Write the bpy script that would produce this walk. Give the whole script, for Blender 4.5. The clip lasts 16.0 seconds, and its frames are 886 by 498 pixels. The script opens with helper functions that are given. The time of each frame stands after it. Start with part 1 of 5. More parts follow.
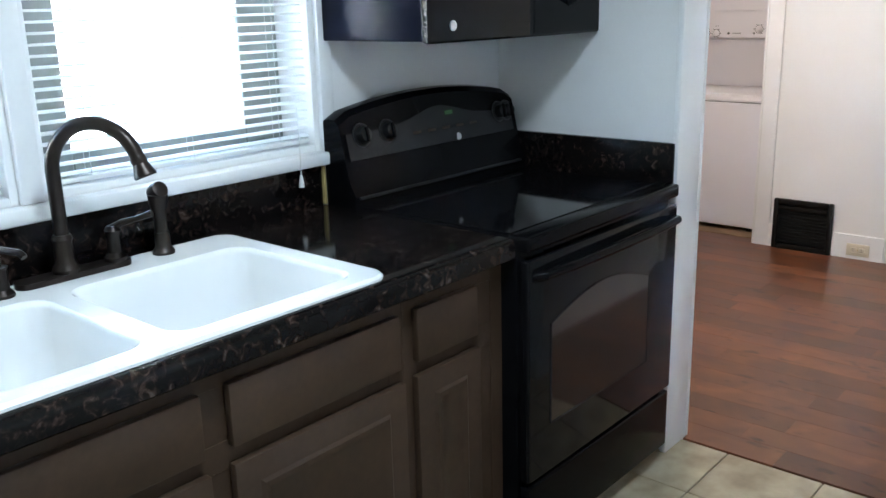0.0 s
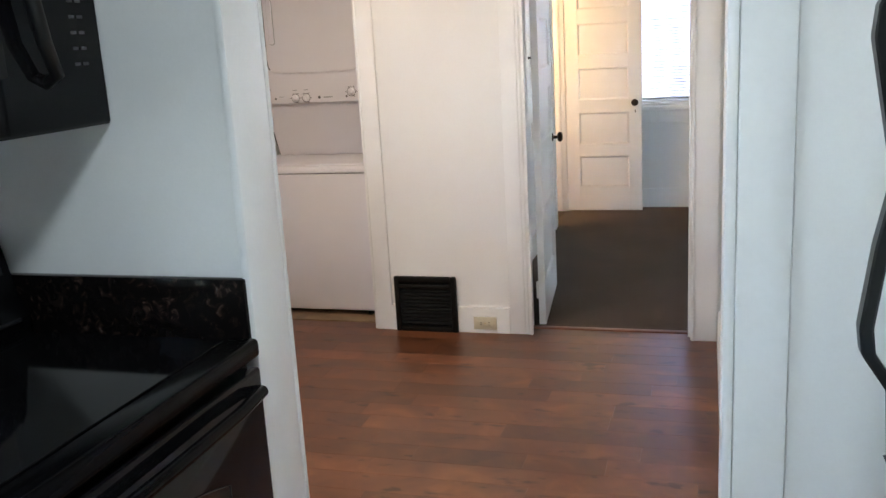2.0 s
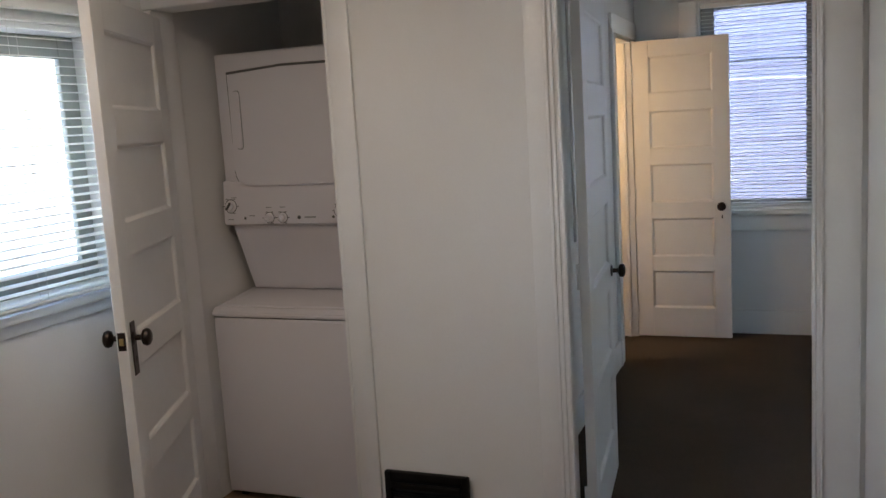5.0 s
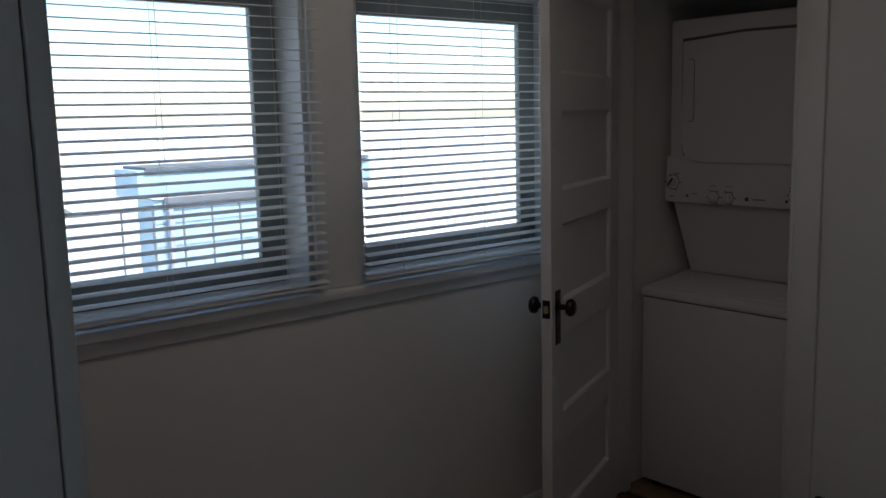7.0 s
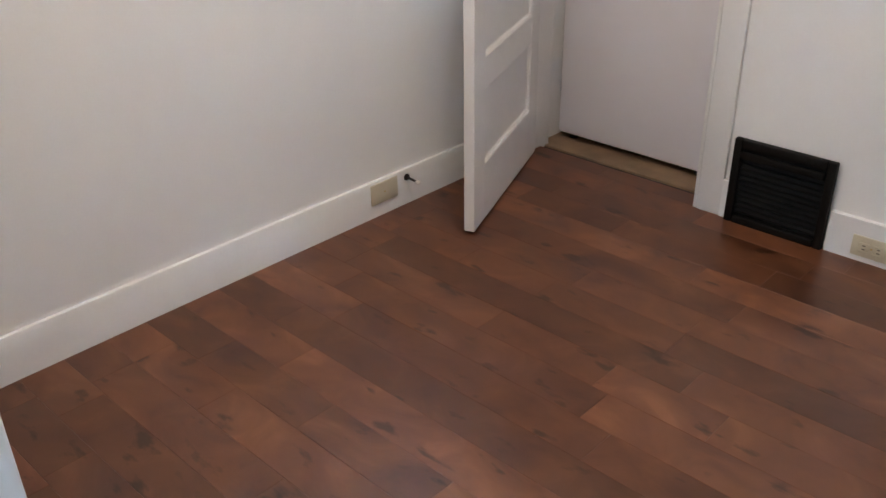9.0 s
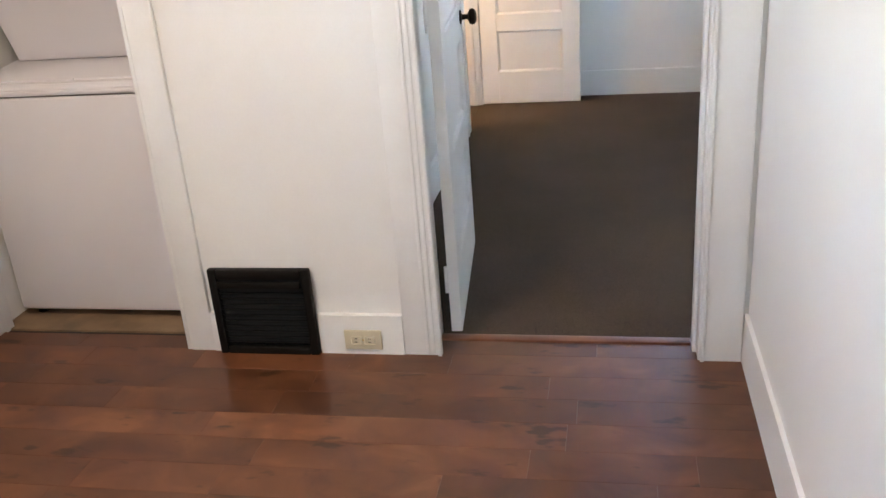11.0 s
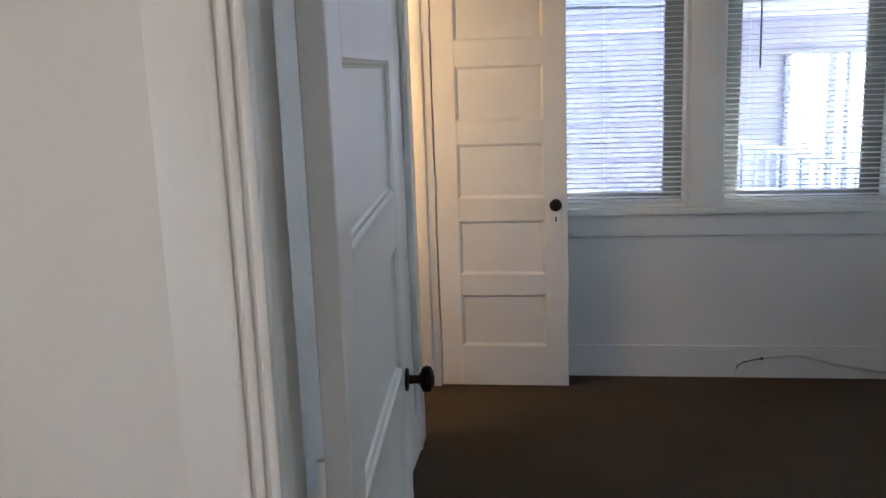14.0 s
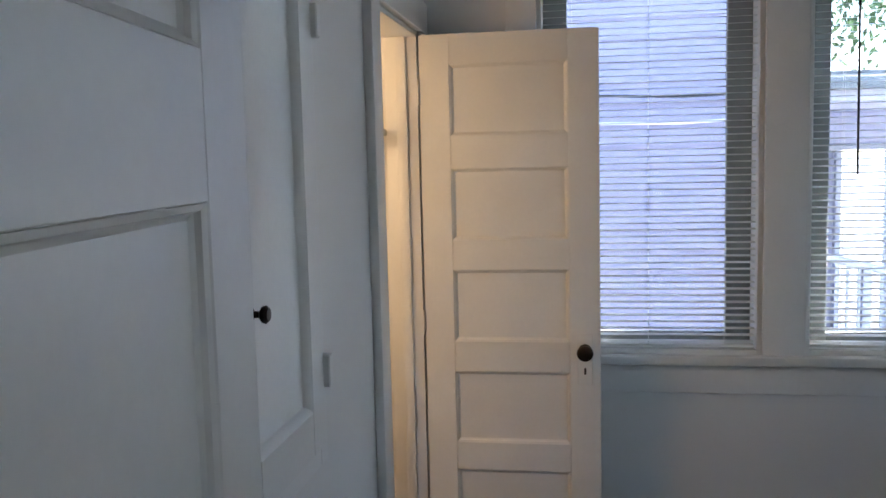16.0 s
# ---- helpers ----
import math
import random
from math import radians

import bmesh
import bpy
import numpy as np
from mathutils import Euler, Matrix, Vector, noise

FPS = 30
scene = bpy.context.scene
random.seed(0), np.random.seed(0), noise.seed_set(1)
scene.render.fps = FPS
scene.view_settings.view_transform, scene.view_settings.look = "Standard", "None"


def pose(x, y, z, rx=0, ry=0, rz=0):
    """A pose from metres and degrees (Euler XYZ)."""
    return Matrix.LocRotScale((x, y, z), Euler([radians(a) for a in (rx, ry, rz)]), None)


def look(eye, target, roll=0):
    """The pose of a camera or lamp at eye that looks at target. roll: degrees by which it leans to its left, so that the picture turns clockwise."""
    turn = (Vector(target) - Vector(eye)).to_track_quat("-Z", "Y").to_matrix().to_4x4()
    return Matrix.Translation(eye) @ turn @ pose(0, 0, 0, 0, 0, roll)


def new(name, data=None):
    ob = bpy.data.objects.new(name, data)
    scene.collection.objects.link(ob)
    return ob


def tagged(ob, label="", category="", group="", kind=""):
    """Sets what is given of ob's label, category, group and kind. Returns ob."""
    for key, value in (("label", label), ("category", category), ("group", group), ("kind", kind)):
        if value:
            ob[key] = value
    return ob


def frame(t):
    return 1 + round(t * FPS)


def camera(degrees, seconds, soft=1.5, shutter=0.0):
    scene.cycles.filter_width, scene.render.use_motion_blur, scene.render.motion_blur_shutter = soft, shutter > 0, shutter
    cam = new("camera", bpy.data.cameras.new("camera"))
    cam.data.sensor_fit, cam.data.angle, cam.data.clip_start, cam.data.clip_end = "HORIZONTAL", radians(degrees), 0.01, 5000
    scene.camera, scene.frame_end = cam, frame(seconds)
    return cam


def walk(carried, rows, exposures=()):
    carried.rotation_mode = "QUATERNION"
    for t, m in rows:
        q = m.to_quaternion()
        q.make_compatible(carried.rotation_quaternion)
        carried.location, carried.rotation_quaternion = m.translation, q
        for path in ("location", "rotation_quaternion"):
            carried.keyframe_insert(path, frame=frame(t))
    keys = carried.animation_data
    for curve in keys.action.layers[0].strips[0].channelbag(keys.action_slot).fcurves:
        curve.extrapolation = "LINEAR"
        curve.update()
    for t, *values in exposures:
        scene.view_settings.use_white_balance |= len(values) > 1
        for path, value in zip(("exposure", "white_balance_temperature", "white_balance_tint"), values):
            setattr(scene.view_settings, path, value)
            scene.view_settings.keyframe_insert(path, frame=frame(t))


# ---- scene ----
cam = camera(53.1, 16.0)
PATH = [
    (0, (0.723, 0.212, 1.456), (-0.543, 1.665, 0.921), -1.5),
    (0.5, (0.706, 0.383, 1.47), (-0.396, 1.979, 0.982), -1.7),
    (1, (0.637, 0.543, 1.488), (-0.315, 2.246, 1.049), -2.1),
    (1.5, (0.53, 0.772, 1.507), (-0.202, 2.583, 1.077), -3.1),
    (2, (0.428, 1.093, 1.481), (-0.14, 2.957, 1.03), -3.3),
    (2.5, (0.367, 1.4, 1.492), (-0.142, 3.284, 1.055), -3.4),
    (3, (0.357, 1.694, 1.494), (-0.146, 3.578, 1.051), -3.5),
    (5.3, (0.253, 2.509, 1.601), (-0.575, 4.313, 1.361), -2.8),
    (5.5, (0.223, 2.523, 1.59), (-0.684, 4.293, 1.377), -2.1),
    (6, (0.16, 2.567, 1.613), (-0.964, 4.21, 1.421), -1.1),
    (6.5, (0.196, 2.611, 1.587), (-1.179, 4.048, 1.381), -2),
    (7, (0.198, 2.645, 1.575), (-1.318, 3.916, 1.277), -1.4),
    (7.2, (0.225, 2.645, 1.546), (-1.287, 3.901, 1.177), -1.5),
    (7.5, (0.194, 2.638, 1.494), (-1.284, 3.891, 0.998), -1),
    (7.8, (0.166, 2.665, 1.461), (-1.275, 3.903, 0.837), -0.8),
    (8, (0.146, 2.685, 1.427), (-1.275, 3.913, 0.739), -0.5),
    (8.2, (0.123, 2.676, 1.411), (-1.271, 3.902, 0.666), -0.1),
    (8.5, (0.079, 2.686, 1.404), (-1.27, 3.904, 0.571), 0.1),
    (9, (0.037, 2.724, 1.384), (-1.18, 3.989, 0.426), -1),
    (9.5, (0.029, 2.8, 1.362), (-0.965, 4.244, 0.399), -2.2),
    (10, (0.075, 2.842, 1.355), (-0.615, 4.474, 0.459), -3.9),
    (10.2, (0.112, 2.876, 1.35), (-0.491, 4.564, 0.493), -4.2),
    (12.3, (0.06, 3.278, 1.464), (-0.172, 5.147, 0.797), -2.5),
    (12.5, (0.029, 3.385, 1.480), (-0.198, 5.264, 0.845), -2),
    (13, (-0.041, 3.706, 1.534), (-0.258, 5.628, 1.027), -2.7),
    (13.3, (-0.057, 3.902, 1.542), (-0.27, 5.833, 1.067), -2.2),
    (13.5, (-0.073, 4.079, 1.545), (-0.284, 6.018, 1.099), -2.4),
    (14, (-0.091, 4.457, 1.559), (-0.369, 6.398, 1.165), -2.1),
    (14.5, (-0.106, 4.768, 1.609), (-0.422, 6.714, 1.26), -1.5),
    (15, (-0.137, 5.118, 1.57), (-0.422, 7.068, 1.225), -1.3),
    (15.5, (-0.124, 5.372, 1.607), (-0.442, 7.323, 1.323), -1.4),
    (16, (-0.145, 5.53, 1.609), (-0.459, 7.495, 1.407), -1.4),
]
EXPOSURES = [(0, 4.8, 6100, 10), (0.5, 5.0, 6400, 10), (1, 5.0, 6500, 10), (2, 4.6, 6600, 10), (3, 4.1, 6600, 10), (5.5, 3.15, 6400, 10), (6.5, 2.2, 6200, 10), (7.0, 0.95, 5900, 10), (7.5, 0.9, 5700, 10), (8.0, 2.5, 5800, 10), (8.5, 3.25, 6200, 10), (9.0, 4.45, 6100, 10), (9.5, 4.85, 6400, 10), (10, 5.1, 6500, 10), (12.5, 4.25, 6500, 10), (13.5, 3.8, 6400, 10), (14, 3.55, 6300, 10), (15, 3.5, 6150, 10), (16, 3.1, 6150, 10)]
walk(cam, [(t, look(eye, target, roll)) for t, eye, target, roll in PATH], EXPOSURES)

# ---- light ----
world = bpy.data.worlds.new("sky")
scene.world = world
world.use_nodes = True
wn = world.node_tree.nodes
sky = wn.new("ShaderNodeTexSky")
sky.sky_type, sky.sun_disc = "NISHITA", False
sky.sun_elevation, sky.sun_rotation = radians(55), radians(84)
sky.air_density, sky.dust_density = 1.0, 0.7
wn["Background"].inputs["Strength"].default_value = 0.15
world.node_tree.links.new(sky.outputs[0], wn["Background"].inputs["Color"])
sun = new("sun", bpy.data.lights.new("sun", "SUN"))
sun.data.energy, sun.data.angle, sun.data.color = 4.0, radians(0.5), (1.0, 0.95, 0.88)
sun.matrix_world = look((7, 0.7, 10), (0, 0, 0))


def lamp(name, place, watts, colour, size=0.25):
    ob = new(name, bpy.data.lights.new(name, "AREA"))
    ob.data.shape, ob.data.size, ob.data.energy, ob.data.color = "DISK", size, watts, colour
    ob.location = place
    return ob


lamp("kitchen_ceiling_lamp", (0.25, 0.9, 2.44), 1.3, (0.74, 0.89, 1.0), 0.35)
lamp("laundry_room_ceiling_lamp", (-1.1, 4.05, 2.44), 1.05, (1.0, 0.80, 0.62), 0.6)
bulb = new("closet_bulb", bpy.data.lights.new("closet_bulb", "POINT"))
bulb.data.energy, bulb.data.color, bulb.data.shadow_soft_size = 1.7, (1.0, 0.64, 0.33), 0.2
bulb.location = (-1.38, 7.78, 1.75)


# ---- materials ----
def material(name, colour, rough=0.5, metal=0.0, vary=0.06, scale=3.0, grain=0.0, grain_scale=200.0, bump=0.0, spec=0.5, coat=0.0, rough_vary=0.08):
    """A plain surface with soft stains at one scale and grain at another."""
    m = bpy.data.materials.new(name)
    m.use_nodes = True
    n, l = m.node_tree.nodes, m.node_tree.links
    b = n["Principled BSDF"]
    b.inputs["Roughness"].default_value, b.inputs["Metallic"].default_value = rough, metal
    b.inputs["Specular IOR Level"].default_value, b.inputs["Coat Weight"].default_value = spec, coat
    tc = n.new("ShaderNodeTexCoord")
    big = n.new("ShaderNodeTexNoise")
    big.inputs["Scale"].default_value, big.inputs["Detail"].default_value = scale, 6
    small = n.new("ShaderNodeTexNoise")
    small.inputs["Scale"].default_value, small.inputs["Detail"].default_value = grain_scale, 3
    l.new(tc.outputs["Object"], big.inputs["Vector"])
    l.new(tc.outputs["Object"], small.inputs["Vector"])
    ramp = n.new("ShaderNodeMapRange")
    ramp.inputs["From Min"].default_value, ramp.inputs["From Max"].default_value = 0.3, 0.7
    ramp.inputs["To Min"].default_value, ramp.inputs["To Max"].default_value = 1 - vary, 1 + vary
    l.new(big.outputs["Fac"], ramp.inputs["Value"])
    gr = n.new("ShaderNodeMapRange")
    gr.inputs["From Min"].default_value, gr.inputs["From Max"].default_value = 0.3, 0.7
    gr.inputs["To Min"].default_value, gr.inputs["To Max"].default_value = 1 - grain, 1 + grain
    l.new(small.outputs["Fac"], gr.inputs["Value"])
    mul = n.new("ShaderNodeMath")
    mul.operation = "MULTIPLY"
    l.new(ramp.outputs[0], mul.inputs[0])
    l.new(gr.outputs[0], mul.inputs[1])
    mix = n.new("ShaderNodeVectorMath")
    mix.operation = "SCALE"
    mix.inputs[0].default_value = colour
    l.new(mul.outputs[0], mix.inputs["Scale"])
    l.new(mix.outputs[0], b.inputs["Base Color"])
    rv = n.new("ShaderNodeMapRange")
    rv.inputs["To Min"].default_value, rv.inputs["To Max"].default_value = max(0.02, rough - rough_vary), min(1, rough + rough_vary)
    l.new(big.outputs["Fac"], rv.inputs["Value"])
    l.new(rv.outputs[0], b.inputs["Roughness"])
    if bump:
        bp = n.new("ShaderNodeBump")
        bp.inputs["Strength"].default_value, bp.inputs["Distance"].default_value = bump, 0.002
        l.new(small.outputs["Fac"], bp.inputs["Height"])
        l.new(bp.outputs[0], b.inputs["Normal"])
    return m


WALL = material("wall_paint", (0.80, 0.79, 0.77), 0.55, vary=0.025, scale=1.6, grain=0.01, grain_scale=160, bump=0.12)
CEIL = material("ceiling_paint", (0.82, 0.82, 0.80), 0.8, vary=0.02, scale=1.2, bump=0.1)
TRIM = material("trim_paint", (0.82, 0.815, 0.80), 0.33, vary=0.03, scale=4, grain=0.01, grain_scale=90, bump=0.08)
DOOR = material("door_paint", (0.80, 0.795, 0.78), 0.36, vary=0.03, scale=5, grain=0.012, grain_scale=70, bump=0.1)
CARPET = material("carpet", (0.088, 0.066, 0.05), 0.95, vary=0.12, scale=2.2, grain=0.5, grain_scale=420, bump=1.0, spec=0.1)
BLACK = material("black_enamel", (0.003, 0.003, 0.0034), 0.2, vary=0.1, rough_vary=0.05, spec=0.06)
BLACK_GLASS = material("black_glass", (0.004, 0.004, 0.0045), 0.06, vary=0.05, rough_vary=0.02, spec=0.12)
BLACK_PLASTIC = material("black_plastic", (0.004, 0.004, 0.0045), 0.38, grain=0.1, bump=0.1, spec=0.3)
CONTROL = material("control_panel_grey", (0.014, 0.014, 0.016), 0.25, spec=0.25)
OVEN_GLASS = material("oven_window_glass", (0.022, 0.015, 0.012), 0.07, rough_vary=0.02, spec=0.4)
WHITE_ENAMEL = material("white_enamel", (0.80, 0.80, 0.78), 0.14, vary=0.02, rough_vary=0.04, coat=0.3)
APPLIANCE = material("appliance_white", (0.81, 0.79, 0.83), 0.28, vary=0.012, scale=2, grain=0.006, grain_scale=300, bump=0.04, rough_vary=0.015)
# dark seams and print, and also painted shade on brackets and round knobs
APPL_SEAM_SHADE = material("appliance_seam_and_shade", (0.12, 0.12, 0.12), 0.6)
APPL_GREY = material("appliance_grey_print_and_shade", (0.35, 0.35, 0.36), 0.5)
FRIDGE = material("fridge_enamel", (0.74, 0.77, 0.78), 0.35, vary=0.02, scale=2, grain=0.02, grain_scale=220, bump=0.25)
BRONZE = material("oil_rubbed_bronze", (0.035, 0.026, 0.022), 0.33, metal=0.75, vary=0.25, scale=20)
STEEL = material("steel", (0.6, 0.6, 0.6), 0.28, metal=1.0)
BRASS = material("aged_brass", (0.55, 0.42, 0.2), 0.35, metal=0.9, vary=0.15)
CABINET = material("cabinet_stain", (0.042, 0.024, 0.014), 0.45, vary=0.16, scale=6, grain=0.1, grain_scale=60, bump=0.1, spec=0.25)
VENT = material("vent_black_paint", (0.005, 0.0048, 0.0045), 0.5, vary=0.2, scale=12, bump=0.1, spec=0.2)
OUTLET = material("almond_plastic", (0.62, 0.56, 0.42), 0.4, vary=0.02)
SLOT = material("dark_slot", (0.02, 0.02, 0.02), 0.7)
SLAT = material("vinyl_slat", (0.80, 0.80, 0.76), 0.45, vary=0.02)
# aluminium grey with the backlit shade of the sash mixed into the colour
SASH = material("sash_grey_shaded", (0.30, 0.31, 0.29), 0.5, vary=0.1, scale=10)
CORD = material("cord_white", (0.75, 0.74, 0.7), 0.7)
RUBBER = material("rubber_black", (0.02, 0.02, 0.02), 0.8)
# white sheath greyed: its shading is put into the colour
CABLE = material("cable_sheath_shaded", (0.52, 0.52, 0.52), 0.5)
SIDING_L = material("neighbour_siding", (0.222, 0.212, 0.297), 0.8, vary=0.05, scale=0.8)
SIDING_B = material("outbuilding_siding", (0.36, 0.48, 0.54), 0.7, vary=0.06, scale=0.6)
ROOF = material("outbuilding_roofing", (0.16, 0.17, 0.18), 0.9, vary=0.2, scale=3, grain=0.2, grain_scale=40)
CONCRETE = material("concrete", (0.30, 0.30, 0.29), 0.9, vary=0.12, scale=0.7, grain=0.1, grain_scale=50, bump=0.3)
# white wood, its colour darkened and blued to stand for roof shade
WHITE_WOOD_SHADED = material("white_wood_shaded", (0.40, 0.41, 0.48), 0.6, vary=0.06)
BARK = material("bark", (0.12, 0.09, 0.07), 0.9, vary=0.3, scale=9, bump=0.6)
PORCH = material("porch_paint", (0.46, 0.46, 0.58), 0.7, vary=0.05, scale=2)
LEAF = material("leaf", (0.06, 0.11, 0.035), 0.5, vary=0.35, scale=3)
GRASS = material("lawn", (0.07, 0.10, 0.04), 0.9, vary=0.3, scale=1.2, grain=0.4, grain_scale=30, bump=0.5)


def glass_material():
    m = bpy.data.materials.new("window_glass")
    m.use_nodes = True
    b = m.node_tree.nodes["Principled BSDF"]
    b.inputs["Transmission Weight"].default_value, b.inputs["Roughness"].default_value, b.inputs["IOR"].default_value = 1.0, 0.0, 1.45
    b.inputs["Base Color"].default_value = (0.97, 0.99, 0.98, 1)
    return m


GLASS = glass_material()


def ramp_nodes(m, noise_node, stops):
    r = m.node_tree.nodes.new("ShaderNodeValToRGB")
    while len(r.color_ramp.elements) < len(stops):
        r.color_ramp.elements.new(0.5)
    for e, (p, c) in zip(r.color_ramp.elements, stops):
        e.position, e.color = p, (*c, 1)
    m.node_tree.links.new(noise_node, r.inputs["Fac"])
    return r


def granite_material():
    """Dark laminate: near-black ground with brown and grey flecks."""
    m = bpy.data.materials.new("dark_granite_laminate")
    m.use_nodes = True
    n, l = m.node_tree.nodes, m.node_tree.links
    b = n["Principled BSDF"]
    tc = n.new("ShaderNodeTexCoord")
    a = n.new("ShaderNodeTexNoise")
    a.inputs["Scale"].default_value, a.inputs["Detail"].default_value, a.inputs["Distortion"].default_value = 42, 6, 1.1
    l.new(tc.outputs["Object"], a.inputs["Vector"])
    drift = n.new("ShaderNodeTexNoise")
    drift.inputs["Scale"].default_value, drift.inputs["Detail"].default_value = 7, 3
    l.new(tc.outputs["Object"], drift.inputs["Vector"])
    shift = n.new("ShaderNodeMath")
    shift.operation, shift.inputs[1].default_value = "MULTIPLY_ADD", 0.42
    l.new(drift.outputs["Fac"], shift.inputs[0])
    lower = n.new("ShaderNodeMath")
    lower.operation, lower.inputs[1].default_value = "SUBTRACT", 0.25
    l.new(a.outputs["Fac"], lower.inputs[0])
    l.new(lower.outputs[0], shift.inputs[2])
    r = ramp_nodes(m, shift.outputs[0], [(0.47, (0.005, 0.0042, 0.004)), (0.56, (0.012, 0.008, 0.0065)), (0.63, (0.036, 0.022, 0.017)), (0.72, (0.085, 0.068, 0.058))])
    l.new(r.outputs[0], b.inputs["Base Color"])
    b.inputs["Roughness"].default_value, b.inputs["Specular IOR Level"].default_value = 0.09, 0.14
    return m


GRANITE = granite_material()


def wood_floor_material():
    m = bpy.data.materials.new("hand_scraped_floorboard")
    m.use_nodes = True
    n, l = m.node_tree.nodes, m.node_tree.links
    b = n["Principled BSDF"]
    tc, info = n.new("ShaderNodeTexCoord"), n.new("ShaderNodeObjectInfo")
    add = n.new("ShaderNodeVectorMath")
    add.operation = "MULTIPLY_ADD"
    add.inputs[1].default_value = (4.2, 5.6, 1)
    l.new(tc.outputs["Object"], add.inputs[0])
    comb = n.new("ShaderNodeCombineXYZ")
    k = n.new("ShaderNodeMath")
    k.operation = "MULTIPLY"
    k.inputs[1].default_value = 57
    l.new(info.outputs["Random"], k.inputs[0])
    l.new(k.outputs[0], comb.inputs[0])
    l.new(k.outputs[0], comb.inputs[2])
    l.new(comb.outputs[0], add.inputs[2])
    g = n.new("ShaderNodeTexNoise")
    g.inputs["Scale"].default_value, g.inputs["Detail"].default_value, g.inputs["Distortion"].default_value = 1.2, 10, 0.7
    l.new(add.outputs[0], g.inputs["Vector"])
    r = ramp_nodes(m, g.outputs["Fac"], [(0.30, (0.078, 0.026, 0.0135)), (0.43, (0.114, 0.041, 0.0185)), (0.56, (0.140, 0.052, 0.023)), (0.69, (0.185, 0.073, 0.033))])
    tone = n.new("ShaderNodeMapRange")
    tone.inputs["To Min"].default_value, tone.inputs["To Max"].default_value = 0.68, 1.24
    l.new(info.outputs["Random"], tone.inputs["Value"])
    # dark knots, few and long
    kn = n.new("ShaderNodeTexNoise")
    kn.inputs["Scale"].default_value, kn.inputs["Detail"].default_value = 0.9, 4
    sc = n.new("ShaderNodeVectorMath")
    sc.operation = "MULTIPLY_ADD"
    sc.inputs[1].default_value = (8.0, 18, 1)
    l.new(tc.outputs["Object"], sc.inputs[0])
    l.new(comb.outputs[0], sc.inputs[2])
    l.new(sc.outputs[0], kn.inputs["Vector"])
    kr = n.new("ShaderNodeMapRange")
    kr.inputs["From Min"].default_value, kr.inputs["From Max"].default_value = 0.62, 0.70
    kr.inputs["To Min"].default_value, kr.inputs["To Max"].default_value = 1.0, 0.36
    l.new(kn.outputs["Fac"], kr.inputs["Value"])
    mul = n.new("ShaderNodeMath")
    mul.operation = "MULTIPLY"
    l.new(tone.outputs[0], mul.inputs[0])
    l.new(kr.outputs[0], mul.inputs[1])
    out = n.new("ShaderNodeVectorMath")
    out.operation = "SCALE"
    l.new(r.outputs[0], out.inputs[0])
    l.new(mul.outputs[0], out.inputs["Scale"])
    l.new(out.outputs[0], b.inputs["Base Color"])
    rr = n.new("ShaderNodeMapRange")
    rr.inputs["To Min"].default_value, rr.inputs["To Max"].default_value = 0.26, 0.46
    l.new(g.outputs["Fac"], rr.inputs["Value"])
    l.new(rr.outputs[0], b.inputs["Roughness"])
    bp = n.new("ShaderNodeBump")
    bp.inputs["Strength"].default_value, bp.inputs["Distance"].default_value = 0.12, 0.002
    l.new(g.outputs["Fac"], bp.inputs["Height"])
    l.new(bp.outputs[0], b.inputs["Normal"])
    return m


WOOD = wood_floor_material()


def tile_material():
    m = bpy.data.materials.new("beige_floor_tile")
    m.use_nodes = True
    n, l = m.node_tree.nodes, m.node_tree.links
    b = n["Principled BSDF"]
    tc, info = n.new("ShaderNodeTexCoord"), n.new("ShaderNodeObjectInfo")
    a = n.new("ShaderNodeTexNoise")
    a.noise_dimensions = "4D"
    a.inputs["Scale"].default_value, a.inputs["Detail"].default_value = 9, 8
    k = n.new("ShaderNodeMath")
    k.operation = "MULTIPLY"
    k.inputs[1].default_value = 40
    l.new(info.outputs["Random"], k.inputs[0])
    l.new(k.outputs[0], a.inputs["W"])
    l.new(tc.outputs["Object"], a.inputs["Vector"])
    r = ramp_nodes(m, a.outputs["Fac"], [(0.3, (0.24, 0.19, 0.12)), (0.5, (0.36, 0.30, 0.20)), (0.7, (0.47, 0.41, 0.29))])
    l.new(r.outputs[0], b.inputs["Base Color"])
    b.inputs["Roughness"].default_value = 0.42
    return m


TILE = tile_material()
GROUT = material("grout", (0.2, 0.17, 0.12), 0.9)


# ---- building helpers ----
def box(bm, x0, x1, y0, y1, z0, z1, bevel=0.0, seg=2):
    """Adds a box to bm, its edges rounded by bevel."""
    vs = [bm.verts.new((x, y, z)) for z in (z0, z1) for y in (y0, y1) for x in (x0, x1)]
    fs = [bm.faces.new([vs[i] for i in q]) for q in ((0, 2, 3, 1), (4, 5, 7, 6), (0, 1, 5, 4), (2, 6, 7, 3), (0, 4, 6, 2), (1, 3, 7, 5))]
    if bevel > 0:
        es = list({e for f in fs for e in f.edges})
        bmesh.ops.bevel(bm, geom=es, offset=bevel, segments=seg, profile=0.5, affect="EDGES")
    return bm


def cyl(bm, p, q, r0, r1=None, n=20):
    """Adds a capped cylinder or cone from p to q."""
    p, q = Vector(p), Vector(q)
    r1 = r0 if r1 is None else r1
    turn = (q - p).to_track_quat("Z", "Y").to_matrix().to_4x4()
    m = Matrix.Translation((p + q) / 2) @ turn
    bmesh.ops.create_cone(bm, cap_ends=True, segments=n, radius1=r0, radius2=r1, depth=(q - p).length, matrix=m)
    return bm


